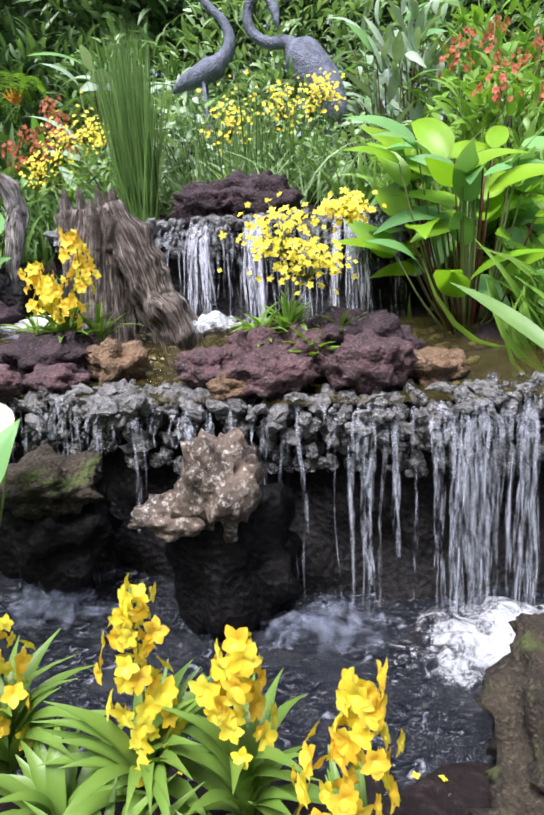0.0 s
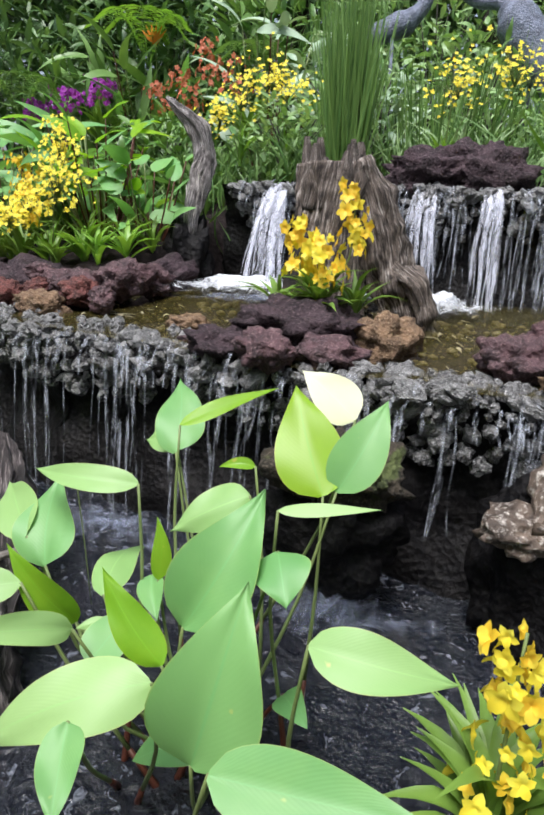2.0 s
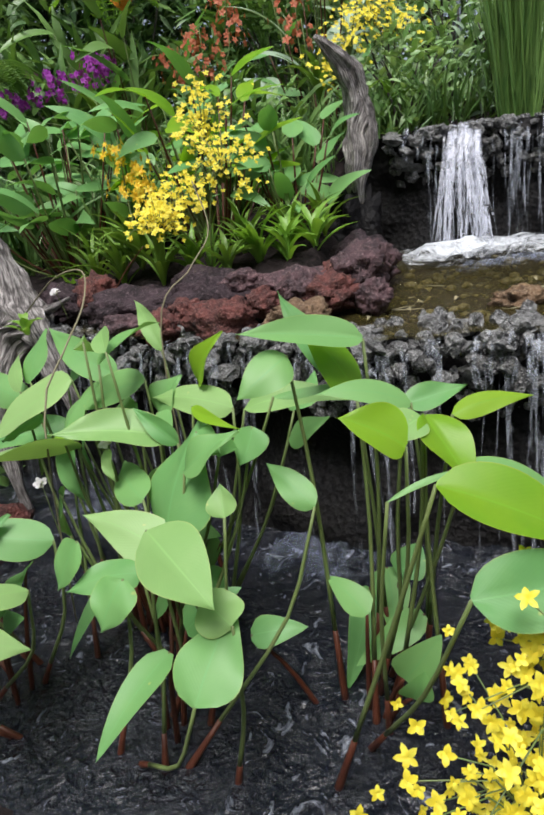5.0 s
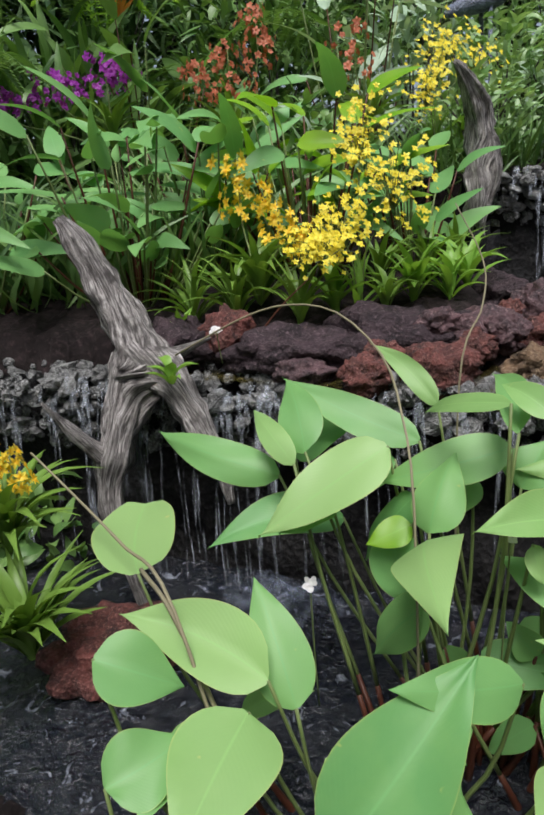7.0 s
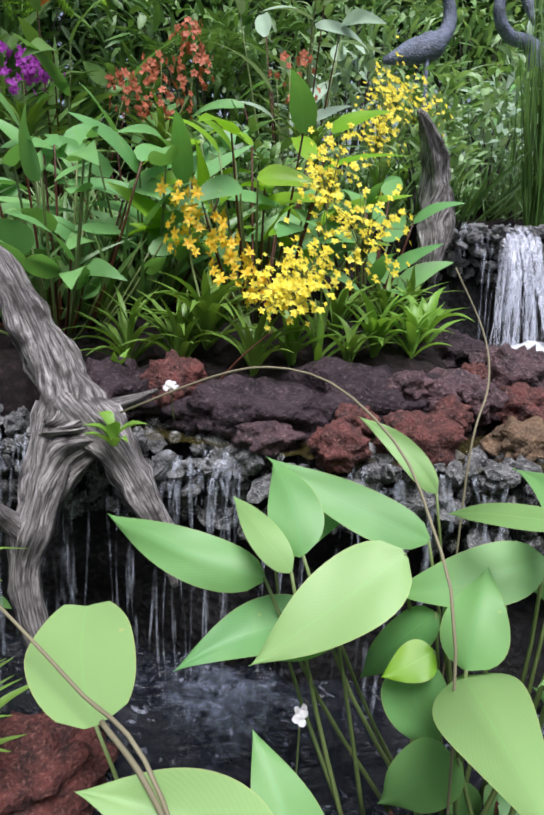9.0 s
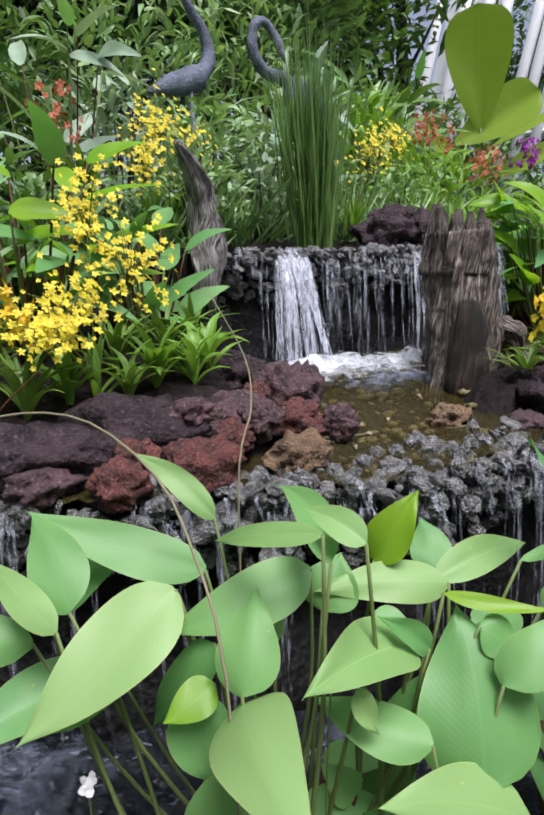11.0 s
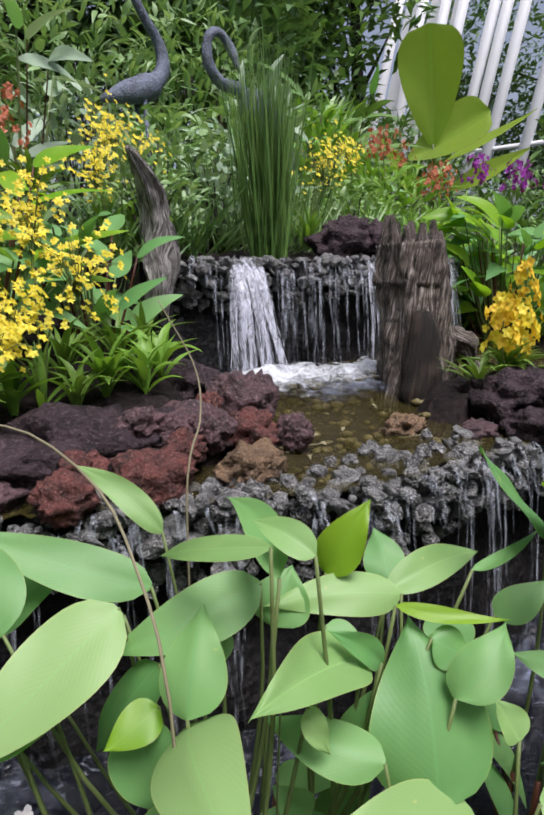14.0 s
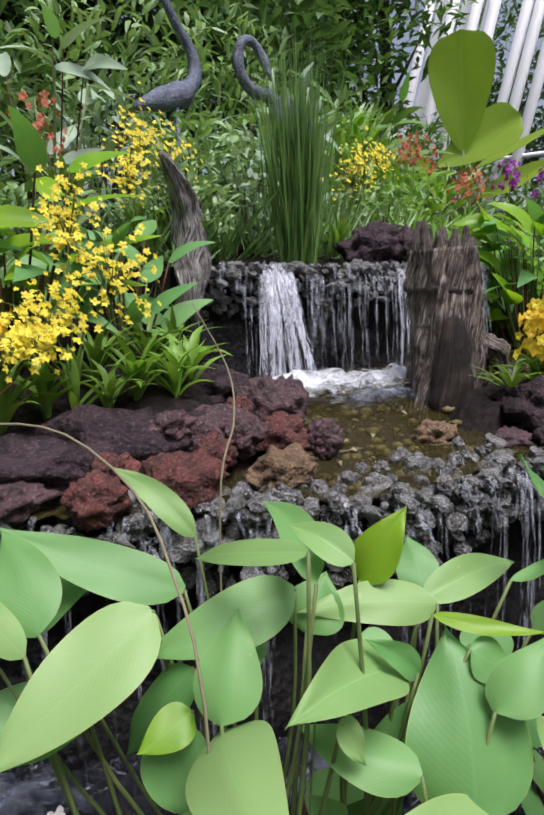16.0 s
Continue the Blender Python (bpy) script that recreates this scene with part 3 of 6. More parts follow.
strands("ledge_film", "thin white film of water spilling over the upper ledge stones", UPV, 0.4, 0.95, 1.66, 1.5, 50, M_FALL, 15, (0.004, 0.012), 0.05)
foam("foam", "white churning foam at the foot of the gush", (-1.4, 4.3, 1.045), 0.58, 0.42, 10, 2, 0.06)
foam("foam", "white ripples of foam below the upper fall", (-0.9, 4.12, 1.045), 0.5, 0.3, 5, 3, 0.05)
foam("foam", "thin drifting froth on the shallow stream", (-1.35, 3.95, 1.03), 0.6, 0.3, 8, 13, 0.02, M_MIST)
foam("foam", "white churning foam at the foot of the fall", (-0.42, 3.95, 1.05), 0.3, 0.26, -5, 4, 0.08)
foam("foam", "white splash where the curtain meets the pool", (0.95, 2.45, LOW - 0.1), 0.5, 0.34, 10, 6, 0.08)
foam("foam", "faint misty splash at the foot of the lower fall", (-0.75, 2.55, LOW - 0.1), 0.5, 0.22, -12, 8, 0.14, M_MIST)
foam("foam", "faint misty splash at the foot of the lower fall", (0.25, 2.5, LOW - 0.1), 0.5, 0.22, 0, 10, 0.1, M_MIST)
foam("foam", "faint misty splash at the foot of the lower fall", (-3.2, 3.9, LOW - 0.1), 0.5, 0.3, -40, 9, 0.12, M_MIST)
foam("foam", "faint misty splash at the foot of the lower fall", (-1.7, 2.95, LOW - 0.1), 0.5, 0.22, -18, 11, 0.12, M_MIST)
foam("foam", "faint misty splash at the foot of the lower fall", (-2.45, 3.3, LOW - 0.1), 0.45, 0.22, -30, 12, 0.12, M_MIST)


def stream_bed():
    """Pebbles under the shallow stream."""
    rng = random.Random(9)
    bits = [blob_mesh("pebble", M_PEBBLE, 50 + i, (1, 0.8, 0.5), 1, 0.3, 1.3) for i in range(4)]
    bits = [(np.array([v.co for v in me.vertices]), [tuple(p.vertices) for p in me.polygons]) for me in bits]
    G = Geo()
    for i in range(2600):
        x, y = rng.uniform(-2.6, 1.0), rng.uniform(2.7, 4.6)
        z = g_at(x, y)
        if z > 0.97 or z < 0.6:
            continue
        co, f = rng.choice(bits)
        r = 0.006 + 0.034 * rng.random() ** 3
        a = rng.uniform(0, 6.28)
        R = np.array([[math.cos(a), -math.sin(a), 0], [math.sin(a), math.cos(a), 0], [0, 0, 1]])
        G.put((co * r) @ R.T + np.array([x, y, z + 0.4 * r + (0.03 if rng.random() < 0.1 else 0)]), f)
    thing("stream_pebbles", "olive and tan pebbles under shallow water", "pebbles", kind="stuff", me=G.mesh("stream_pebbles", M_PEBBLE))


stream_bed()


# ---- rocks ----
def rock(label, x, y, z, size, mat, seed, turn=0.0, rough=0.38, sub=4, name="rock"):
    thing(name, label, "rock", at=pose(x, y, z, 0, 0, turn), me=blob_mesh(name, mat, seed, size, sub, rough * 1.15, 1.9))


RED, MAR, TAN, PUR = "rough red lava rock beside the stream", "maroon pitted rock in the stream", "tan porous rock at the pool's edge", "dark purple-grey rock mound"
for lab, x, y, z, size, mat, seed, turn in (
        (RED, -2.19, 3.79, 1.04, (0.1, 0.08, 0.07), M_RED, 1, 20), (TAN, -2.34, 3.66, 0.98, (0.12, 0.08, 0.065), M_TAN, 2, 10),
        ("dark porous rock beside the white foam", -2.02, 3.95, 1.1, (0.13, 0.1, 0.1), M_MAROON, 3, 40),
        ("dark porous rock beside the white foam", -2.05, 3.72, 1.02, (0.06, 0.06, 0.06), M_MAROON, 31, 40),
        (RED, -2.63, 3.79, 0.99, (0.13, 0.1, 0.09), M_RED, 4, 0), (RED, -2.86, 3.87, 0.98, (0.09, 0.07, 0.06), M_RED, 5, 60),
        (RED, -3.15, 4.4, 1.08, (0.09, 0.09, 0.09), M_RED, 6, 10), (RED, -3.05, 4.3, 1.02, (0.08, 0.08, 0.05), M_RED, 61, 70),
        (PUR, -2.6, 4.12, 1.02, (0.28, 0.17, 0.12), M_PURPLE, 7, -15), (PUR, -2.95, 4.22, 1.0, (0.25, 0.17, 0.1), M_PURPLE, 8, -30),
        (PUR, -2.3, 4.0, 1.03, (0.2, 0.15, 0.09), M_MAROON, 9, 10), (PUR, -3.3, 4.55, 1.02, (0.2, 0.18, 0.1), M_PURPLE, 10, 10),
        (RED, -2.45, 3.85, 1.03, (0.08, 0.06, 0.05), M_RED, 71, 30), (MAR, -2.3, 3.86, 1.06, (0.08, 0.07, 0.06), M_MAROON, 72, 50), (RED, -2.12, 4.05, 1.08, (0.07, 0.06, 0.05), M_RED, 73, 80),
        (MAR, -2.5, 3.98, 1.1, (0.09, 0.06, 0.05), M_MAROON, 74, 10), (RED, -2.75, 3.95, 1.02, (0.07, 0.06, 0.05), M_RED, 75, 20), (MAR, -3.0, 4.05, 0.98, (0.1, 0.07, 0.05), M_MAROON, 76, 0),
        ("dark porous rock beside the white foam", -1.93, 4.12, 1.08, (0.1, 0.08, 0.08), M_MAROON, 77, 0), (PUR, -1.92, 4.42, 1.08, (0.14, 0.2, 0.1), M_PURPLE, 78, 0),
        ("rounded maroon stone at the foot of the orchid", -1.1, 2.98, 1.0, (0.1, 0.08, 0.07), M_MAROON, 11, 0),
        (PUR, -1.0, 3.28, 1.03, (0.26, 0.19, 0.11), M_PURPLE, 12, 0), (MAR, -0.88, 3.06, 0.99, (0.13, 0.09, 0.06), M_MAROON, 13, 0),
        (TAN, -0.66, 3.22, 1.02, (0.12, 0.1, 0.1), M_TAN, 14, 30), (PUR, -1.3, 3.12, 0.98, (0.13, 0.1, 0.06), M_PURPLE, 15, 0),
        (MAR, 0.07, 2.88, 1.03, (0.14, 0.1, 0.09), M_MAROON, 16, 10), (TAN, -0.09, 2.84, 0.99, (0.07, 0.06, 0.05), M_TAN, 17, 0),
        (MAR, -0.2, 3.05, 1.02, (0.12, 0.1, 0.08), M_MAROON, 18, 0), (MAR, 0.44, 2.93, 1.05, (0.15, 0.12, 0.1), M_MAROON, 19, -20),
        (PUR, 0.42, 3.2, 1.08, (0.2, 0.16, 0.13), M_PURPLE, 20, 0), (PUR, 0.1, 3.15, 1.06, (0.25, 0.15, 0.12), M_MAROON, 21, 0),
        (TAN, 0.68, 3.08, 1.0, (0.13, 0.1, 0.07), M_TAN, 22, 0),
        (PUR, -0.45, 4.55, 1.72, (0.22, 0.14, 0.13), M_PURPLE, 23, 0), (PUR, -0.12, 4.5, 1.72, (0.2, 0.15, 0.13), M_PURPLE, 24, 20),
        (PUR, -0.25, 4.62, 1.78, (0.2, 0.13, 0.12), M_PURPLE, 25, 0),
        ("flat mossy slab under the ledge", -0.8, 2.66, 0.68, (0.2, 0.14, 0.1), M_MOSSY, 27, 0), ("boulder under the ledge, blackened for the shaded hollow", -0.8, 2.7, 0.45, (0.22, 0.14, 0.22), M_WALL, 81, 0),
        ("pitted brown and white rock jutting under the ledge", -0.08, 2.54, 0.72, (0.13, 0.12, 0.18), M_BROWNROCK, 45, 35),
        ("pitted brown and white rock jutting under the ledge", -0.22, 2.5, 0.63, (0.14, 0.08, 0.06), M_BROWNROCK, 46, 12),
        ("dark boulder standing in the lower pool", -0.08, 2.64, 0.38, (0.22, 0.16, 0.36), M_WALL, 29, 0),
        ("rust-red rock at the pool's near edge", -3.76, 3.92, 0.2, (0.2, 0.14, 0.11), M_RED, 30, 0),
        ("small pale boulder in the shallow stream", -1.55, 3.55, 0.96, (0.09, 0.07, 0.05), M_TAN, 33, 0),
        ("small pale boulder in the shallow stream", -1.4, 3.3, 0.95, (0.1, 0.07, 0.04), M_MAROON, 34, 0)):
    rock(lab, x, y, z, size, mat, seed, turn)


# ---- driftwood ----
def log_part(name, mat, parent, pts, radii, n=26, sides=20, rough=0.3, ridges=0.1, seed=0.0, label=""):
    G = Geo()
    p = spline(pts, n)
    r = np.interp(np.linspace(0, 1, n), np.linspace(0, 1, len(radii)), radii)
    tube(G, p, r, sides, True, rough, seed, ridges, 0.8)
    return part(name, G.mesh(name, mat), parent, label)


snag = thing("driftwood_snag", "grey weathered driftwood snag forked at its foot", "driftwood")
log_part("trunk", M_WOOD, snag, [(-3.7, 4.57, 1.54), (-3.64, 4.54, 1.43), (-3.55, 4.46, 1.22), (-3.5, 4.36, 1.0), (-3.62, 4.3, 0.78)], (0.02, 0.05, 0.07, 0.095, 0.05), 48, 44, 0.3, 0.13, 1)
log_part("root", M_WOOD, snag, [(-3.52, 4.4, 1.05), (-3.62, 4.3, 0.8), (-3.68, 4.28, 0.6), (-3.66, 4.2, 0.35), (-3.62, 4.15, 0.1)], (0.07, 0.06, 0.045, 0.03, 0.015), 26, 26, 0.35, 0.18, 2)
log_part("root", M_WOOD, snag, [(-3.5, 4.38, 1.05), (-3.4, 4.22, 0.92), (-3.32, 4.1, 0.72), (-3.3, 4.06, 0.55)], (0.08, 0.055, 0.035, 0.012), 24, 26, 0.45, 0.2, 3)
log_part("branch", M_WOOD, snag, [(-3.66, 4.28, 0.7), (-3.76, 4.26, 0.82), (-3.86, 4.26, 0.96)], (0.035, 0.022, 0.005), 12, 16, 0.4, 0.15, 4)
log_part("branch", M_WOOD, snag, [(-3.48, 4.36, 1.02), (-3.36, 4.32, 1.06), (-3.26, 4.28, 1.1)], (0.045, 0.022, 0.006), 12, 16, 0.4, 0.15, 5)

horn = thing("driftwood_snag", "curved grey driftwood horn standing beside the upper fall", "driftwood")
log_part("trunk", M_WOOD, horn, [(-2.0, 4.6, 2.08), (-1.93, 4.62, 2.02), (-1.84, 4.66, 1.93), (-1.79, 4.68, 1.78), (-1.82, 4.65, 1.6), (-1.85, 4.63, 1.46), (-1.86, 4.62, 1.3)], (0.01, 0.03, 0.055, 0.065, 0.055, 0.05, 0.04), 44, 44, seed=6, rough=0.32, ridges=0.14)
log_part("branch", M_WOOD, horn, [(-1.8, 4.66, 1.86), (-1.76, 4.64, 1.74), (-1.76, 4.62, 1.6), (-1.8, 4.62, 1.45)], (0.02, 0.035, 0.03, 0.01), 24, 26, 0.4, 0.14, 22)
rock("near-black boulder under the driftwood horn", -1.87, 4.64, 1.12, (0.13, 0.12, 0.3), M_WALL, 85)

stump = thing("tree_stump", "hollow weathered tree stump standing in the stream", "tree stump")
log_part("trunk", M_STUMP, stump, [(-0.93, 3.82, 0.9), (-0.94, 3.82, 1.2), (-0.95, 3.83, 1.5), (-0.96, 3.84, 1.7)], (0.18, 0.165, 0.16, 0.15), 40, 72, 0.1, 0.07, 8)
log_part("trunk", M_STUMP, stump, [(-0.86, 3.85, 1.72), (-0.76, 3.86, 1.5), (-0.66, 3.88, 1.25), (-0.56, 3.88, 1.08), (-0.5, 3.87, 0.9)], (0.08, 0.12, 0.125, 0.12, 0.1), 40, 60, 0.28, 0.1, 9)
log_part("root", M_STUMP, stump, [(-0.62, 3.8, 1.25), (-0.53, 3.73, 1.2), (-0.48, 3.71, 1.08), (-0.49, 3.71, 0.95)], (0.05, 0.055, 0.045, 0.02), 24, 30, 0.5, 0.12, 10)
shard_rng = random.Random(5)
for k in range(11):
    a = 2 * math.pi * k / 11
    x, y, h = -0.96 + 0.12 * math.cos(a), 3.84 + 0.12 * math.sin(a), shard_rng.uniform(1.72, 1.83)
    log_part("shard", M_STUMP, stump, [(x, y, 1.5), (x + 0.01, y, 1.62), (x + shard_rng.uniform(-0.02, 0.02), y, h)], (0.05, 0.045, 0.012), 12, 14, 0.35, 0.12, k)
# Solid dark brown lobe; its colour stands for the shade inside the cavity.
log_part("hollow", M_HOLLOWSHADE, stump, [(-1.08, 3.7, 0.92), (-1.07, 3.71, 1.1), (-1.05, 3.73, 1.3), (-1.02, 3.76, 1.45)], (0.1, 0.09, 0.07, 0.02), 24, 24, 0.2, 0.06, 11, "dark bulge coloured as the shaded hollow in the stump's foot")

near = thing("driftwood_root", "dark wet twisted driftwood root in the pool", "driftwood")
log_part("trunk", M_DARKWOOD, near, [(-2.1, 2.44, 0.58), (-2.04, 2.38, 0.54), (-1.95, 2.25, 0.42), (-1.86, 2.05, 0.28), (-1.78, 1.88, 0.12)], (0.03, 0.1, 0.12, 0.13, 0.12), 34, 40, 0.35, 0.2, 12)
log_part("trunk", M_DARKWOOD, near, [(-1.96, 2.64, 0.7), (-1.93, 2.57, 0.62), (-1.87, 2.45, 0.48), (-1.82, 2.32, 0.28)], (0.02, 0.06, 0.09, 0.1), 26, 34, 0.45, 0.22, 13)
log_part("trunk", M_DARKWOOD, near, [(-1.8, 2.3, 0.5), (-1.74, 2.2, 0.42), (-1.7, 2.05, 0.25), (-1.66, 1.95, 0.1)], (0.03, 0.06, 0.08, 0.08), 20, 26, 0.4, 0.2, 20)
log_part("root", M_BLEACH, near, [(-1.99, 2.66, 0.72), (-1.98, 2.6, 0.69), (-1.95, 2.56, 0.62)], (0.02, 0.028, 0.015), 10, 14, 0.6, 0.1, 21, "bleached knot of wood")
log_part("root", M_BLEACH, near, [(-1.9, 2.2, 0.5), (-1.78, 2.2, 0.49), (-1.66, 2.22, 0.53)], (0.015, 0.02, 0.008), 10, 10, 0.2, 0.1, 14, "bleached bare root")
log_part("root", M_BLEACH, near, [(-1.94, 2.28, 0.53), (-1.86, 2.12, 0.44), (-1.78, 1.98, 0.36)], (0.02, 0.03, 0.012), 12, 10, 0.3, 0.1, 15, "bleached bare root")
log_part("root", M_BLEACH, near, [(-1.98, 2.62, 0.7), (-1.98, 2.56, 0.62), (-1.9, 2.48, 0.58), (-1.78, 2.38, 0.53), (-1.72, 2.38, 0.56)], (0.035, 0.025, 0.02, 0.02, 0.01), 16, 10, 0.4, 0.1, 16, "bleached bare root")

bank_log = thing("rotten_log", "rotten brown log covered in moss at the pool's edge", "log")
log_part("trunk", M_MOSSY, bank_log, [(0.86, 2.2, 0.45), (0.86, 2.05, 0.36), (0.84, 1.85, 0.22), (0.8, 1.65, 0.12)], (0.04, 0.11, 0.13, 0.14), 30, 34, 0.75, 0.2, 17)
log_part("trunk", M_MOSSY, bank_log, [(0.98, 2.1, 0.4), (0.95, 1.9, 0.3), (0.95, 1.7, 0.15)], (0.1, 0.14, 0.15), 26, 30, 0.75, 0.2, 18)


# ---- arrowroot clumps with large paddle leaves ----
LEAF_MATS = (M_BIG, M_BIGPALE, M_BIGLIME, M_CREAM, M_BIGPALE)
LEAVES_A1 = (
    (-3.116, 3.313, 0.973, -3.426, 3.375, 0.788, 0.16, 1),
    (-2.883, 3.171, 0.97, -3.135, 3.343, 0.875, 0.121, 0),
    (-2.988, 3.376, 0.941, -3.23, 3.669, 1.078, 0.109, 0),
    (-3.16, 3.467, 0.731, -3.515, 3.533, 0.699, 0.133, 0),
    (-3.311, 3.522, 0.864, -3.551, 3.842, 0.931, 0.113, 0),
    (-3.306, 3.427, 0.926, -3.328, 3.637, 1.011, 0.067, 1),
    (-3.271, 3.439, 0.947, -3.231, 3.634, 1.081, 0.115, 0),
    (-2.845, 3.502, 0.977, -2.926, 3.722, 1.123, 0.066, 1),
    (-3.004, 3.044, 1.126, -3.015, 3.311, 1.038, 0.05, 1),
    (-2.978, 3.047, 1.06, -2.824, 3.314, 1.101, 0.072, 0),
    (-2.945, 2.996, 1.102, -2.961, 3.124, 1.14, 0.062, 1),
    (-2.732, 3.12, 0.947, -2.649, 3.063, 1.1, 0.097, 2),
)
LEAVES_A2 = (
    (-2.474, 3.112, 0.83, -2.387, 3.202, 0.913, 0.106, 0),
    (-2.651, 2.985, 0.909, -2.875, 3.176, 0.914, 0.095, 1),
    (-2.618, 3.035, 0.884, -2.317, 2.95, 0.888, 0.085, 1),
    (-2.551, 2.875, 0.957, -2.34, 2.806, 0.995, 0.027, 0),
    (-2.752, 2.945, 0.942, -2.647, 2.763, 0.929, 0.033, 2),
    (-2.826, 2.971, 0.86, -3.131, 2.985, 0.91, 0.122, 1),
    (-2.804, 2.944, 0.848, -2.909, 2.997, 0.947, 0.055, 0),
    (-2.864, 2.795, 0.66, -2.727, 2.931, 0.916, 0.225, 0),
    (-2.791, 2.803, 0.829, -2.652, 2.769, 0.924, 0.098, 0),
    (-2.698, 2.908, 0.836, -2.656, 2.832, 0.854, 0.058, 0),
    (-3.103, 3.151, 0.803, -3.325, 2.792, 0.88, 0.152, 1),
    (-3.131, 3.124, 0.843, -3.013, 3.197, 0.976, 0.119, 0),
)
LEAVES_A3 = (
    (-3.079, 3.253, 0.866, -3.134, 3.4, 0.632, 0.088, 0),
    (-3.15, 3.232, 0.803, -3.115, 3.18, 0.605, 0.126, 0),
)
LEAVES_B1 = (
    (-3.167, 3.089, 0.699, -3.21, 3.228, 0.492, 0.112, 0),
    (-2.91, 2.875, 0.74, -2.97, 3.1, 0.763, 0.099, 0),
    (-2.882, 3.058, 0.742, -2.908, 2.985, 0.688, 0.036, 1),
    (-2.832, 2.725, 0.622, -3.067, 2.884, 0.722, 0.13, 1),
    (-2.879, 2.631, 0.783, -2.751, 2.4, 0.721, 0.152, 1),
    (-3.065, 2.77, 0.711, -3.136, 2.772, 0.588, 0.101, 0),
    (-2.925, 2.722, 0.627, -3.105, 2.733, 0.603, 0.1, 0),
    (-2.955, 2.652, 0.662, -3.017, 2.613, 0.563, 0.129, 0),
    (-2.511, 2.651, 0.76, -2.597, 2.775, 0.831, 0.07, 0),
    (-2.727, 2.476, 0.623, -2.782, 2.595, 0.648, 0.106, 1),
    (-2.818, 2.377, 0.532, -2.715, 2.532, 0.633, 0.148, 0),
    (-2.611, 2.907, 0.877, -2.659, 2.86, 0.795, 0.109, 0),
)
LEAVES_B2 = (
    (-2.713, 2.713, 0.738, -2.712, 2.761, 0.803, 0.074, 1),
)
LEAVES_C1 = (
    (-3.529, 2.791, 0.535, -3.225, 2.844, 0.775, 0.189, 0),
    (-3.136, 2.834, 0.69, -3.393, 2.855, 0.757, 0.106, 0),
    (-3.174, 2.693, 0.65, -3.361, 2.564, 0.699, 0.086, 1),
    (-3.436, 2.564, 0.626, -3.16, 2.585, 0.573, 0.166, 1),
    (-3.465, 2.684, 0.535, -3.278, 2.812, 0.56, 0.169, 0),
    (-3.479, 3.053, 0.587, -3.479, 3.264, 0.759, 0.126, 0),
    (-3.527, 3.068, 0.659, -3.763, 3.329, 0.713, 0.154, 1),
    (-3.578, 3.041, 0.626, -3.765, 2.842, 0.591, 0.193, 1),
    (-3.829, 3.151, 0.752, -3.677, 3.115, 0.663, 0.132, 0),
    (-3.551, 3.202, 0.476, -3.379, 3.198, 0.475, 0.064, 1),
    (-3.706, 3.404, 0.752, -3.626, 3.769, 0.75, 0.207, 4),
    (-3.845, 3.026, 0.585, -3.688, 3.067, 0.6, 0.133, 0),
)
LEAVES_C2 = (
    (-3.423, 2.784, 0.466, -3.282, 2.828, 0.536, 0.158, 0),
)
LEAVES_E1 = (
    (-1.289, 2.494, 0.763, -1.347, 2.739, 0.927, 0.155, 0),
    (-1.26, 2.44, 0.873, -0.998, 2.619, 0.961, 0.056, 2),
    (-1.31, 2.571, 0.759, -1.428, 2.621, 0.743, 0.09, 1),
    (-1.251, 2.07, 0.85, -1.542, 2.123, 0.836, 0.073, 1),
    (-1.545, 2.062, 0.675, -1.733, 2.31, 0.691, 0.119, 1),
    (-1.477, 2.023, 0.622, -1.519, 2.208, 0.78, 0.162, 0),
    (-1.368, 1.951, 0.528, -1.504, 1.912, 0.744, 0.085, 2),
    (-1.457, 1.879, 0.67, -1.723, 1.788, 0.581, 0.097, 1),
    (-1.289, 1.779, 0.649, -1.458, 1.606, 0.731, 0.07, 1),
    (-0.978, 2.061, 0.857, -1.16, 2.032, 0.756, 0.111, 1),
    (-1.079, 1.865, 0.624, -0.939, 2.033, 0.89, 0.184, 0),
    (-0.997, 1.642, 0.498, -0.924, 1.765, 0.824, 0.21, 0),
)
LEAVES_E2 = (
    (-1.073, 1.646, 0.669, -1.379, 1.565, 0.538, 0.132, 1),
    (-1.069, 1.691, 0.67, -1.204, 1.749, 0.825, 0.078, 2),
    (-1.264, 1.793, 0.558, -1.211, 1.934, 0.624, 0.1, 0),
    (-1.285, 1.928, 0.633, -1.281, 2.185, 0.61, 0.094, 1),
    (-1.19, 2.029, 0.622, -1.202, 2.062, 0.773, 0.049, 2),
    (-0.817, 2.217, 0.802, -0.923, 2.426, 1.031, 0.189, 2),
    (-0.784, 2.236, 0.808, -0.67, 2.38, 1.023, 0.136, 0),
    (-0.753, 2.428, 0.944, -0.915, 2.484, 1.059, 0.139, 3),
    (-0.907, 2.025, 0.845, -0.675, 2.041, 0.868, 0.035, 1),
    (-0.891, 1.935, 0.795, -0.855, 1.823, 0.736, 0.127, 0),
    (-0.8, 1.708, 0.747, -0.533, 1.698, 0.717, 0.105, 1),
    (-1.258, 1.891, 0.585, -1.327, 1.867, 0.578, 0.032, 1),
)
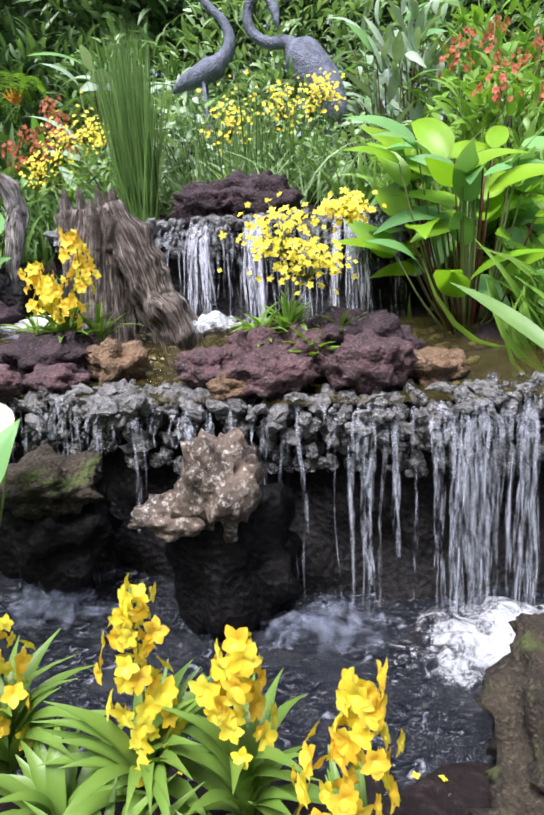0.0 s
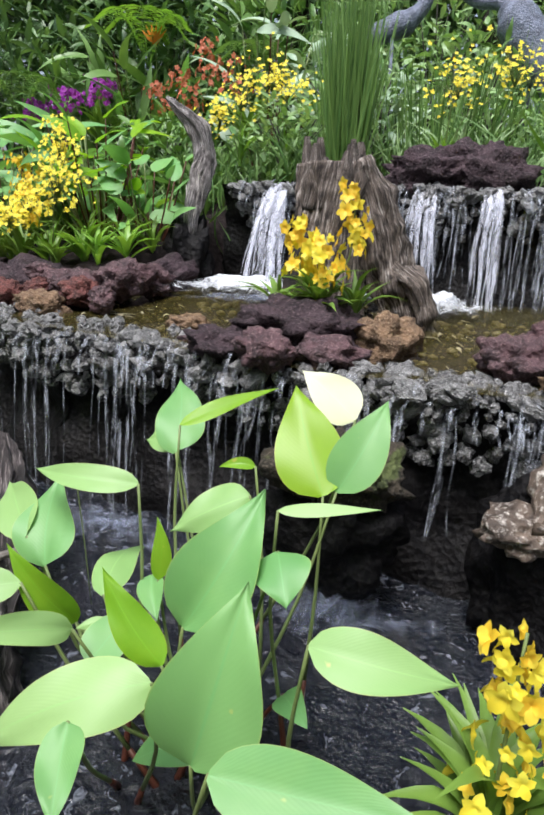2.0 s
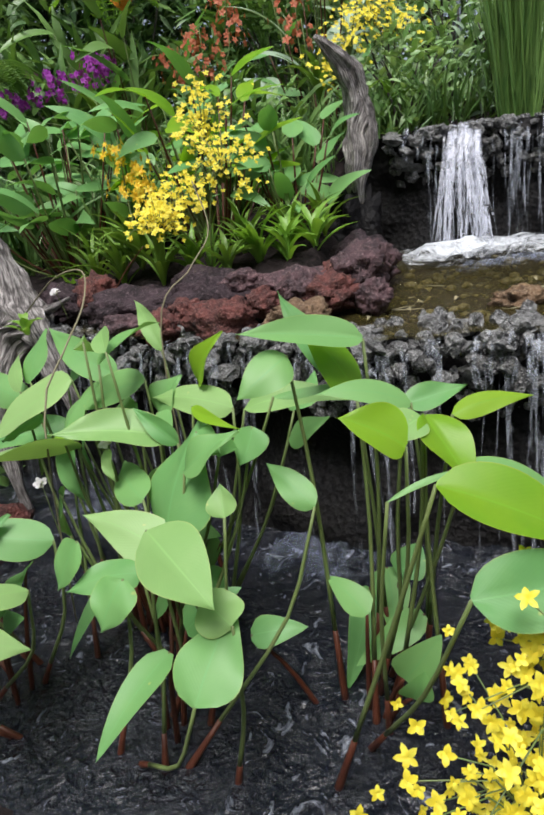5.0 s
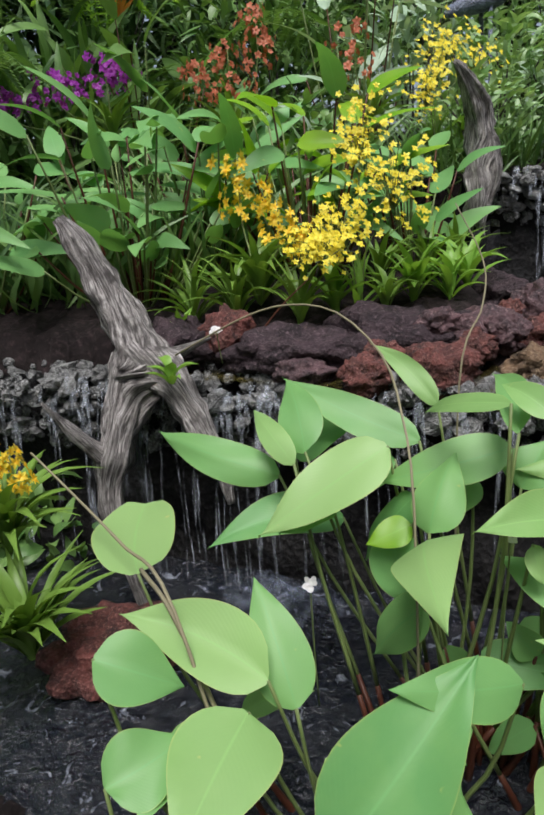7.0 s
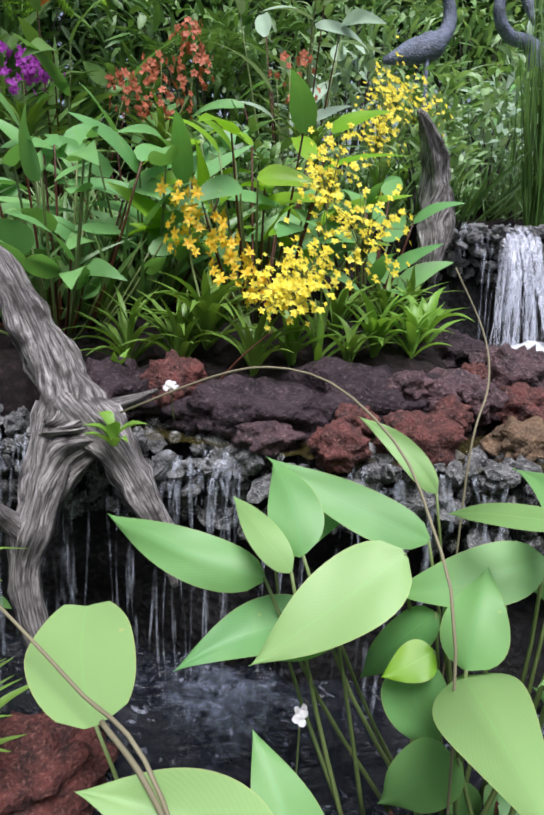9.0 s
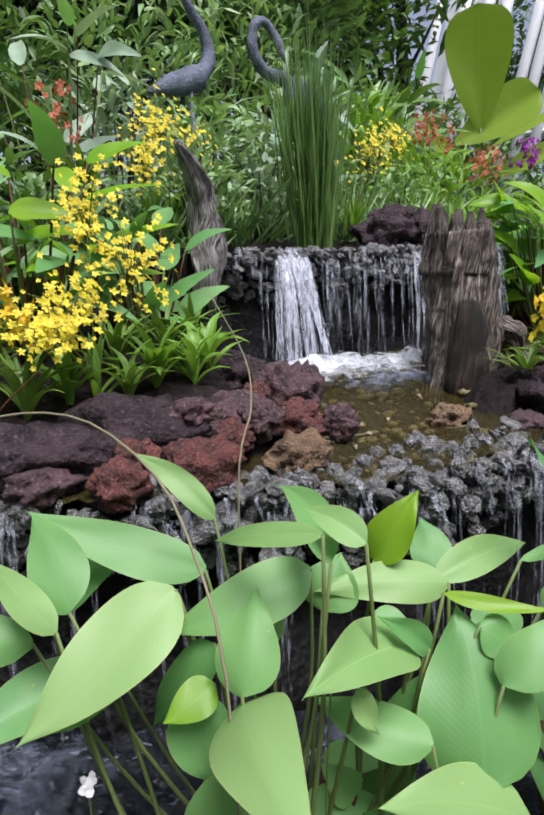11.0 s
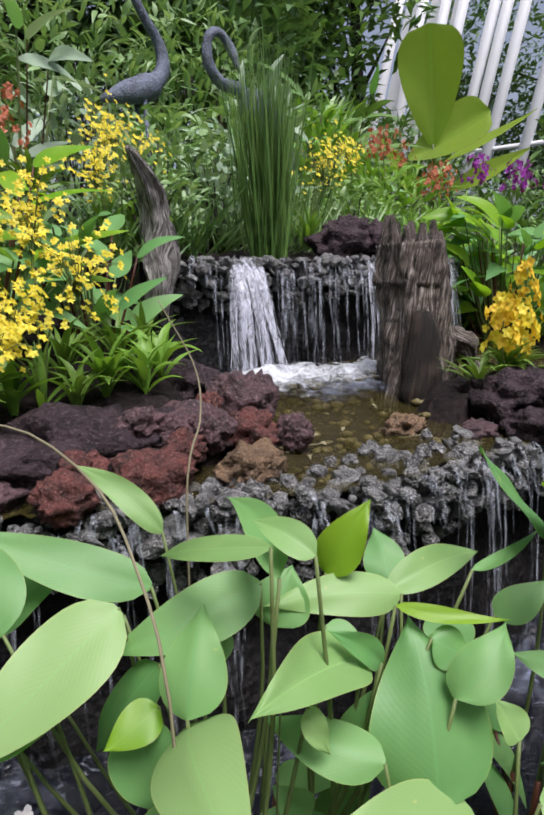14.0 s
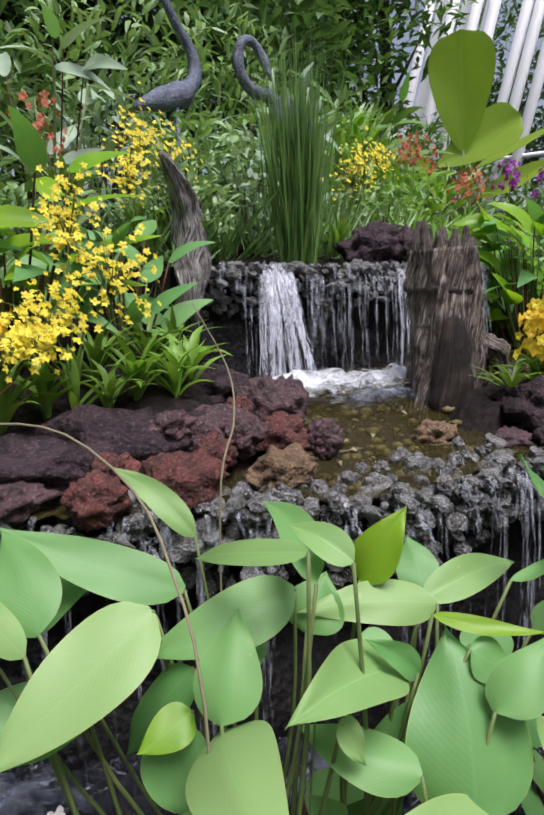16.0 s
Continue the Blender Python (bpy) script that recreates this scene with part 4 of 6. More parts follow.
LEAVES_E3 = (
    (-1.008, 2.304, 0.827, -1.108, 2.298, 0.815, 0.035, 2),
    (-0.918, 1.449, 0.706, -0.596, 1.402, 0.733, 0.111, 0),
    (-1.16, 1.503, 0.701, -1.125, 1.37, 0.644, 0.073, 0),
    (-1.214, 2.054, 0.616, -1.166, 1.953, 0.562, 0.067, 0),
)
LEAVES_UNDER = (
    (-2.85, 3.04, 0.91, -2.82, 2.95, 0.87, 0.071, 0),
    (-3.21, 3.66, 0.87, -3.08, 3.53, 0.96, 0.141, 0),
    (-3.12, 3.21, 0.82, -3.22, 3.24, 0.78, 0.075, 2),
    (-2.99, 2.98, 0.85, -2.98, 2.94, 0.77, 0.044, 1),
    (-3.05, 3.39, 0.9, -3.16, 3.5, 0.79, 0.111, 0),
    (-2.93, 3.24, 0.89, -3.04, 3.26, 0.78, 0.121, 0),
    (-2.86, 3.16, 0.87, -2.78, 3.17, 0.97, 0.126, 0),
    (-2.83, 2.96, 0.62, -2.76, 2.93, 0.8, 0.142, 0),
    (-3.24, 3.37, 0.85, -3.38, 3.36, 0.79, 0.125, 0),
    (-2.53, 2.83, 0.86, -2.44, 2.75, 0.93, 0.077, 0),
    (-2.75, 2.87, 0.9, -2.7, 2.8, 0.86, 0.08, 0),
)
LEAVES_F1 = (
    (-2.36, 2.71, 1.11, -2.63, 2.7, 1.16, 0.085, 0),
    (-2.38, 2.72, 0.99, -2.48, 2.77, 1.15, 0.102, 2),
    (-2.37, 2.78, 1, -2.51, 2.89, 1.21, 0.091, 0),
    (-2.29, 2.67, 0.96, -2.14, 2.68, 0.98, 0.065, 0),
    (-2.29, 2.62, 0.98, -2.49, 2.62, 1.03, 0.069, 0),
    (-2.28, 2.57, 0.97, -2.23, 2.42, 0.85, 0.104, 2),
    (-2.22, 2.57, 0.96, -2.04, 2.58, 0.97, 0.053, 2),
    (-2.41, 2.42, 0.87, -2.18, 2.44, 0.88, 0.013, 0),
    (-2.21, 2.53, 0.86, -1.98, 2.52, 0.75, 0.094, 0),
    (-2.38, 2.25, 0.98, -2.14, 2.17, 0.86, 0.117, 2),
    (-2.37, 2.15, 0.84, -2.12, 2.12, 0.87, 0.113, 0),
)
LEAVES_F2 = (
    (-2.29, 2.56, 0.97, -2.39, 2.5, 0.95, 0.079, 1),
    (-2.36, 2.45, 0.96, -2.48, 2.47, 1.03, 0.113, 2),
    (-2.53, 2.7, 1.1, -2.65, 2.66, 1.03, 0.099, 0),
)


def arrowroot(label, rows, root, face, seed, fill=0, foot=0.1):
    """A clump: each paddle leaf on a petiole of its own, green above and red at its foot."""
    rng = random.Random(seed)
    plant = thing("arrowroot_plant", label, "plant", "arrowroot in the pool", at=pose(root[0], root[1], foot))
    o = np.array([root[0], root[1], foot])
    for bx, by, bz, tx, ty, tz, w, tone in rows:
        b, t = np.array([bx, by, bz]) - o, np.array([tx, ty, tz]) - o
        G = Geo()
        blade(G, b, t, np.array(face) + np.array([rng.uniform(-.15, .15), rng.uniform(-.15, .15), rng.uniform(-.1, .15)]), w,
              rng.uniform(-0.02, 0.13), rng.uniform(-0.25, 0.4), 16, "blunt" if tone == 4 else "paddle", rng.uniform(0.015, 0.07), 4, rng.uniform(-0.07, 0.07))
        part("leaf", G.mesh("leaf", LEAF_MATS[tone]), plant)
        foot_p = np.array([rng.uniform(-0.16, 0.16) + 0.35 * b[0], rng.uniform(-0.14, 0.14) + 0.35 * b[1], 0.0])
        back = unit(b - t)
        mid = foot_p * 0.25 + b * 0.75 + back * 0.02 - np.array([0, 0, 0.08])
        pts = spline([foot_p, foot_p * 0.6 + mid * 0.4, mid, b], 10)
        G = Geo()
        tube(G, pts[3:], np.linspace(0.006, 0.0035, 7), 6)
        part("stem", G.mesh("stem", M_STEM), plant)
        G = Geo()
        tube(G, pts[:4], (0.011, 0.01, 0.008, 0.0065), 6)
        part("stem", G.mesh("stem", M_REDSTEM), plant, "dull red stem foot")
    for i in range(fill):
        a, r = rng.uniform(0, 6.28), rng.uniform(0.05, 0.3)
        b = np.array([r * math.cos(a), r * math.sin(a), rng.uniform(0.22, 0.45)])
        t = b + np.array([rng.uniform(-0.2, 0.2), rng.uniform(-0.2, 0.2), rng.uniform(-0.22, 0.12)])
        G = Geo()
        blade(G, b, t, face, rng.uniform(0.09, 0.14), 0.08, 0.2, 9, "ovate", 0.01, 2)
        part("leaf", G.mesh("leaf", M_BIG), plant)
        G = Geo()
        tube(G, spline([(0.4 * b[0], 0.4 * b[1], 0), (0.7 * b[0], 0.7 * b[1], 0.6 * b[2]), b], 6), np.linspace(0.009, 0.004, 6), 6)
        part("stem", G.mesh("stem", M_REDSTEM), plant, "dull red stem")
    return plant


BROAD = "broad-leaved green arrowroot standing in the lower pool"
arrowroot(BROAD, LEAVES_A1 + LEAVES_A2 + LEAVES_A3 + LEAVES_UNDER, (-2.95, 3.15), (-0.72, -0.55, 0.95), 65, 8)
arrowroot(BROAD, LEAVES_B1 + LEAVES_B2, (-2.95, 2.75), (-0.45, -0.6, 1.0), 66, 5)
arrowroot(BROAD, LEAVES_C1 + LEAVES_C2, (-3.4, 2.95), (-0.25, -0.7, 1.0), 67, 5)
arrowroot(BROAD, LEAVES_E1 + LEAVES_E2 + LEAVES_E3, (-1.05, 2.05), (0.0, -0.85, 1.0), 69, 6)
arrowroot(BROAD, LEAVES_F1 + LEAVES_F2, (-2.42, 2.72), (0.2, -0.7, 0.8), 70, 8)


# ---- orchids ----
def flower_mesh(name, mat, size, petals=5, seed=0, slim=0.55):
    rng = random.Random(seed)
    G = Geo()
    for i in range(petals):
        a = 2 * math.pi * i / petals + rng.uniform(-0.15, 0.15)
        d = np.array([math.cos(a), math.sin(a), rng.uniform(0.05, 0.35)])
        blade(G, (0, 0, 0), d * size * 0.5 * rng.uniform(0.85, 1.1), (0, 0, 1), size * slim * 0.75, 0.1, 0.2, 4, "round", 0, 1)
    blade(G, (0, 0, 0.002), (0.1 * size, -0.3 * size, 0.12 * size), (0, 0, 1), size * 0.3, 0.2, 0.3, 3, "round", 0, 1)
    return G.mesh(name, mat)


VANDA = [flower_mesh("flower", M_AMBER, 0.066, 5, 1, 0.46), flower_mesh("flower", M_YELLOW, 0.062, 5, 2, 0.48), flower_mesh("flower", M_AMBER, 0.056, 5, 3, 0.5), flower_mesh("flower", M_YELLOW, 0.05, 5, 33, 0.5)]
ONCID = [flower_mesh("flower", M_YELLOW, 0.031, 5, 4, 0.42), flower_mesh("flower", M_YELLOW, 0.025, 4, 5, 0.5), flower_mesh("flower", M_YELLOW, 0.034, 5, 44, 0.36)]
GOLD = [flower_mesh("flower", M_AMBER, 0.055, 6, 6, 0.3), flower_mesh("flower", M_AMBER, 0.05, 6, 7, 0.3)]
RUST = [flower_mesh("flower", M_RUST, 0.055, 5, 8, 0.42), flower_mesh("flower", M_RUST, 0.05, 5, 9, 0.42)]
VIOLET = [flower_mesh("flower", M_VIOLET, 0.055, 6, 10, 0.4), flower_mesh("flower", M_VIOLET, 0.05, 5, 11, 0.4)]
PALE = [flower_mesh("flower", M_WHITEP, 0.03, 3, 12, 0.7)]


def put_flower(plant, rng, kinds, p, out, scale=1.0):
    q = Vector(unit(np.asarray(out, float) + np.array([rng.uniform(-.5, .5), rng.uniform(-.5, .5), rng.uniform(-.3, .4)]))).to_track_quat("Z", "Y")
    m = Matrix.LocRotScale(Vector(p), q, Vector((1, 1, 1)) * scale * rng.uniform(0.65, 1.25)) @ pose(0, 0, 0, 0, 0, rng.uniform(0, 360))
    part("flower", rng.choice(kinds), plant, at=m)


def strap_fan(plant, rng, n, length, width, mat=None, z0=0.0, up=0.5, droop=0.25, name="leaf"):
    for i in range(n):
        a = rng.uniform(0, 2 * math.pi)
        r = length * rng.uniform(0.7, 1.1)
        el = up * rng.uniform(0.4, 1.5)
        h = z0 + rng.uniform(0, 0.06)
        tip = (r * math.cos(a) * math.cos(el), r * math.sin(a) * math.cos(el), h + r * math.sin(el))
        G = Geo()
        blade(G, (0.01 * math.cos(a), 0.01 * math.sin(a), h), tip, (0, 0, 1), width * rng.uniform(0.8, 1.2), droop * rng.uniform(0.4, 1.2), 0.5, 7, "strap", 0, 1)
        part(name, G.mesh("leaf", mat or M_STRAP), plant)


def vanda(label, x, y, z, spikes, leaves=18, seed=0, length=0.26, kinds=None, group="yellow orchids"):
    """An orchid with a fan of strap leaves and upright spikes: each spike is (foot offset, top offset, flowers, spread)."""
    rng = random.Random(seed)
    plant = thing("orchid_plant", label, "orchid", group, at=pose(x, y, z))
    strap_fan(plant, rng, leaves + 10, length * 1.05, 0.037, None, 0.0, 0.65, 0.26)
    for dx, dy, z0, z1, n, spread in spikes:
        G = Geo()
        top = (dx, dy, z1)
        tube(G, spline([(0, 0, 0), (dx * 0.5, dy * 0.5, z0 * 0.6), (dx, dy, z0), top], 9), np.linspace(0.006, 0.003, 9), 6)
        part("flower_stem", G.mesh("flower_stem", M_STEM), plant)
        for i in range(n):
            a = i * 2.4 + rng.uniform(-.3, .3)
            h = z0 + (z1 - z0) * (i + rng.random()) / n
            s = spread * rng.uniform(0.25, 1.35) * (1 - 0.5 * (i / n) ** 2)
            sway = 0.35 * spread * math.sin(6.0 * i / n + seed)
            put_flower(plant, rng, kinds or VANDA, (dx + sway + s * math.cos(a), dy + s * math.sin(a), h), (math.cos(a), math.sin(a) - 0.3, 0.15))
    return plant


AMB = "amber-yellow orchid with thick strap leaves at the pool's edge"
vanda(AMB, -0.06, 1.6, 0.4, [(0.0, 0.02, 0.12, 0.5, 57, 0.058)], 22, 1)
vanda(AMB, 0.14, 1.6, 0.36, [(0.0, 0.0, 0.22, 0.45, 34, 0.052)], 20, 2)
vanda(AMB, 0.36, 1.45, 0.34, [(0.0, 0.0, 0.22, 0.5, 51, 0.065)], 16, 3)
vanda(AMB, 0.22, 1.35, 0.3, [(0.0, 0.0, 0.1, 0.3, 27, 0.058)], 14, 4)
vanda(AMB, -0.44, 1.7, 0.34, [(0.0, 0.0, 0.12, 0.5, 47, 0.058)], 20, 5)
vanda(AMB, -0.25, 1.55, 0.3, [], 18, 55)
vanda(AMB, -0.1, 1.4, 0.28, [], 18, 56)
vanda("amber orchid on the rocky islet beside the stump", -0.95, 3.36, 1.04, [(-0.08, 0.0, 0.2, 0.42, 40, 0.07), (0.12, -0.02, 0.3, 0.56, 34, 0.055), (0.02, -0.05, 0.16, 0.36, 26, 0.06)], 26, 6, 0.24)


def oncidium(label, x, y, z, sprays, seed, n=60, leaves=16, kinds=None, leaf_len=0.25, group="yellow spray orchids", tall=0.0):
    """Arching branched sprays of many small flowers above slim leaves."""
    rng = random.Random(seed)
    plant = thing("spray_orchid", label, "orchid", group, at=pose(x, y, z))
    strap_fan(plant, rng, leaves, leaf_len, 0.026, M_BRIGHT, 0.0, 1.0, 0.12)
    for dx, dy, dz, rx, rz in sprays:
        G = Geo()
        tube(G, spline([(0, 0, 0), (dx * 0.3, dy * 0.3, dz * 0.6), (dx, dy, dz)], 8), np.linspace(0.004, 0.002, 8), 5)
        pts = []
        for k in range(int(n * 1.9)):
            u = np.array([rng.gauss(0, 0.5), rng.gauss(0, 0.5), rng.gauss(0, 0.5)])
            pts.append(np.array([dx, dy, dz]) + u * np.array([rx, rx * 0.7, rz]))
        for p in pts[::4]:
            tube(G, [(dx, dy, dz - rz * 0.7), (np.array([dx, dy, dz]) + p) / 2, p], (0.002, 0.0015, 0.001), 4)
        part("flower_stem", G.mesh("flower_stem", M_STEM), plant)
        for p in pts:
            put_flower(plant, rng, kinds or ONCID, p, (0, -0.8, 0.5))
    return plant


SPR = "yellow spray orchid with many small blooms"
oncidium(SPR + " on the red rock bank", -2.62, 4.35, 1.1, [(0.1, -0.1, 0.5, 0.17, 0.15), (-0.12, -0.05, 0.36, 0.14, 0.1), (0.05, 0.05, 0.68, 0.1, 0.14), (-0.2, -0.1, 0.28, 0.12, 0.07)], 11, 70)
oncidium(SPR + " on the rocky islet", 0.12, 3.12, 1.12, [(0.0, 0.0, 0.42, 0.2, 0.13), (0.08, 0.0, 0.3, 0.17, 0.1), (0.25, 0.05, 0.5, 0.09, 0.06)], 12, 70, 30, None, 0.16)
oncidium(SPR + " behind the driftwood horn", -1.68, 5.2, 1.75, [(0.0, 0.0, 0.47, 0.13, 0.18), (-0.12, -0.1, 0.3, 0.1, 0.1), (0.3, 0.1, 0.5, 0.2, 0.1)], 13, 50, 14)
oncidium(SPR + " below the heron statues", -0.38, 4.85, 1.72, [(0.03, -0.08, 0.52, 0.15, 0.16), (0.36, 0.05, 0.6, 0.2, 0.13), (0.6, 0.1, 0.66, 0.12, 0.1)], 14, 55, 30)
oncidium(SPR + " among rust-red blooms", -1.4, 5.35, 1.78, [(-0.1, 0.0, 0.55, 0.14, 0.14)], 16, 50, 14)
oncidium("yellow spray orchid drooping over the driftwood root", -2.2, 2.05, 0.2, [(0.0, 0.08, 0.52, 0.2, 0.14), (0.22, 0.02, 0.42, 0.1, 0.05), (0.02, -0.1, 0.25, 0.16, 0.14), (-0.12, 0.0, 0.4, 0.16, 0.14), (0.3, -0.22, 0.18, 0.05, 0.12)], 17, 95, 20, None, 0.22)
vanda("golden star orchid in the leafy bank", -2.95, 4.6, 1.15, [(-0.02, 0.1, 0.34, 0.6, 44, 0.1), (0.08, -0.05, 0.24, 0.42, 36, 0.09), (0.14, -0.15, 0.18, 0.3, 20, 0.06)], 30, 18, 0.3, GOLD)
vanda("rust-red orchid on a tall stem in the bank", -2.42, 6.4, 1.95, [(0.0, 0.0, 0.3, 0.62, 50, 0.13), (-0.2, 0.0, 0.28, 0.52, 44, 0.12), (0.2, 0.0, 0.5, 0.85, 56, 0.11)], 24, 19, 0.4, RUST, "rust-red orchids")
vanda("rust-red orchid on the upper bank", -1.75, 5.75, 1.95, [(-0.1, 0.0, 0.3, 0.6, 30, 0.12)], 14, 20, 0.35, RUST, "rust-red orchids")
vanda("rust-red orchid on the upper bank", 1.15, 5.15, 1.85, [(-0.05, 0.0, 0.62, 0.85, 30, 0.13), (0.2, 0.2, 0.7, 0.95, 30, 0.12), (0.15, -0.4, 0.34, 0.6, 30, 0.12), (0.45, 0.1, 0.6, 0.85, 26, 0.12)], 22, 21, 0.35, RUST, "rust-red orchids")
vanda("rust-red orchid beside the violet one", 1.75, 5.0, 1.8, [(-0.1, 0.0, 0.4, 0.62, 30, 0.13), (0.15, 0.0, 0.45, 0.7, 30, 0.13)], 18, 22, 0.35, RUST, "rust-red orchids")
vanda("violet orchid blooming in the shaded bank", -3.2, 6.45, 1.95, [(0.0, 0.0, 0.34, 0.55, 60, 0.15), (-0.3, 0.0, 0.28, 0.46, 60, 0.17), (-0.62, 0.0, 0.2, 0.36, 40, 0.12)], 16, 23, 0.35, VIOLET, "violet orchids")
vanda("violet orchid on the upper bank behind the stump", 1.9, 4.65, 1.9, [(0.0, 0.0, 0.42, 0.64, 50, 0.12), (0.1, -0.32, 0.34, 0.58, 54, 0.12), (0.2, -0.6, 0.34, 0.5, 40, 0.1)], 16, 24, 0.35, VIOLET, "violet orchids")


G = Geo()
blade(G, (0.95, 2.2, 1.16), (0.68, 2.62, 1.37), (0.2, -0.8, 0.3), 0.05, 0.05, 0.25, 10, "lance", 0, 2)
tube(G, spline([(1.2, 2.0, 0.2), (1.1, 2.05, 0.8), (0.95, 2.2, 1.16)], 8), np.linspace(0.01, 0.005, 8), 6)
thing("arching_leaf", "long grey-green leaf arching over the pool", "plant", me=G.mesh("arching_leaf", M_MIDG))


# ---- reeds ----
def reeds(label, x, y, z, n, height, spread, lean, seed, mat=None, name="reed_clump"):
    rng = random.Random(seed)
    G = Geo()
    for i in range(n):
        a, r = rng.uniform(0, 6.28), spread * math.sqrt(rng.random())
        b = np.array([r * math.cos(a), r * math.sin(a), 0])
        h = height * rng.uniform(0.65, 1.1)
        t = b * 1.3 + np.array([rng.gauss(lean, 0.08), rng.gauss(0, 0.08), h])
        blade(G, b, t, (rng.uniform(-1, 1), -1, 0.2), rng.uniform(0.006, 0.012), rng.uniform(-0.04, 0.04), 0.3, 6, "strap", 0, 1)
    return thing(name, label, "reeds", kind="stuff", at=pose(x, y, z), me=G.mesh(name, mat or M_REED))


reeds("tall dense clump of upright green reeds in the upper pool", -0.95, 4.72, 1.6, 320, 1.15, 0.1, 0.0, 31)
reeds("sparse grass at the foot of the bank", -0.3, 5.35, 1.7, 200, 0.8, 0.5, 0.0, 32, M_MIDG)


# ---- leafy plants ----
def leaf_mass(G, rng, n, box, length, width, kind="ovate", up=0.3, seg=4):
    """n leaves scattered through an ellipsoid, turned outward and up."""
    for i in range(n):
        while True:
            u = np.array([rng.uniform(-1, 1) for _ in range(3)])
            if np.linalg.norm(u) < 1:
                break
        k = noise.noise(Vector(u * 2.3 + box[0]))
        if k < -0.22:
            continue
        p = np.array([u[0] * box[0], u[1] * box[1], u[2] * box[2]])
        d = unit(np.array([u[0] + rng.gauss(0, 0.6), u[1] + rng.gauss(0, 0.6), up + rng.gauss(0, 0.5)]))
        ln = length * rng.uniform(0.6, 1.3)
        blade(G, p, p + d * ln, (rng.gauss(0, 0.4), rng.gauss(-0.3, 0.4), 1), width * rng.uniform(0.7, 1.3), rng.uniform(0, 0.2), 0.25, seg, kind, 0, 1)


def shrub(label, x, y, size, n, length, width, mat, seed, kind="ovate", up=0.3, name="shrub", z=None, group="shrubs of the bank"):
    rng = random.Random(seed)
    zz = g_at(x, y) if z is None else z
    plant = thing(name, label, "shrub", group, at=pose(x, y, zz))
    G = Geo()
    leaf_mass(G, rng, n, size, length, width, kind, up)
    part("foliage", G.mesh("foliage", mat), plant, at=pose(0, 0, size[2] * 0.85))
    G = Geo()
    for i in range(7):
        a = rng.uniform(0, 6.28)
        r = 0.75 * rng.random()
        tube(G, spline([(0.05 * math.cos(a), 0.05 * math.sin(a), -0.03), (0.4 * r * size[0] * math.cos(a), 0.4 * r * size[1] * math.sin(a), size[2] * 0.7), (r * size[0] * math.cos(a), r * size[1] * math.sin(a), size[2] * 1.3)], 6), np.linspace(0.012, 0.004, 6), 5)
    part("stem", G.mesh("stem", M_BARK), plant)


def grass_patch(label, x, y, rx, ry, n, h, w, mat, seed, z=None):
    rng = random.Random(seed)
    G = Geo()
    for i in range(n):
        a, r = rng.uniform(0, 6.28), math.sqrt(rng.random())
        px, py = rx * r * math.cos(a), ry * r * math.sin(a)
        pz = (g_at(x + px, y + py) if z is None else z) - 0.02
        d = np.array([rng.gauss(0, 0.5), rng.gauss(-0.1, 0.5), 1.0]) * h * rng.uniform(0.5, 1.2)
        blade(G, (px + x, py + y, pz), np.array([px + x, py + y, pz]) + d, (rng.gauss(0, 1), -1, 0.6), w * rng.uniform(0.6, 1.3), rng.uniform(0.05, 0.3), 0.3, 5, "lance", 0, 1)
    thing("leafy_groundcover", label, "plants", kind="stuff", me=G.mesh("leafy_groundcover", mat))


def small_arrowroot(label, x, y, n, height, length, width, mat, seed, spread=0.35, z=None, face=(-0.3, -0.5, 0.8)):
    """A bushy stand of paddle leaves on thin stems."""
    rng = random.Random(seed)
    zz = g_at(x, y) if z is None else z
    plant = thing("arrowroot_plant", label, "plant", "arrowroot on the bank", at=pose(x, y, zz))
    for i in range(n):
        a, r = rng.uniform(0, 6.28), spread * math.sqrt(rng.random())
        h = height * rng.uniform(0.2, 1.05)
        b = np.array([r * math.cos(a), r * math.sin(a), h])
        el = rng.uniform(-0.4, 0.7)
        aa = a + rng.gauss(0, 0.8)
        ln = length * rng.uniform(0.7, 1.2)
        t = b + ln * np.array([math.cos(aa) * math.cos(el), math.sin(aa) * math.cos(el), math.sin(el)])
        G = Geo()
        blade(G, b, t, np.array(face) + np.array([rng.gauss(0, .3), rng.gauss(0, .3), 0]), width * rng.uniform(0.8, 1.2), rng.uniform(0.03, 0.14), rng.uniform(0, 0.35), 9, "ovate", 0.01, 2)
        part("leaf", G.mesh("leaf", mat if rng.random() < 0.7 else M_BIG), plant)
        G = Geo()
        f = np.array([0.3 * b[0], 0.3 * b[1], -0.03])
        tube(G, spline([f, f * 0.5 + b * 0.5 - np.array([0, 0, 0.03]), b], 6), np.linspace(0.008, 0.004, 6), 5)
        part("stem", G.mesh("stem", M_REDSTEM if rng.random() < 0.5 else M_STEM), plant)


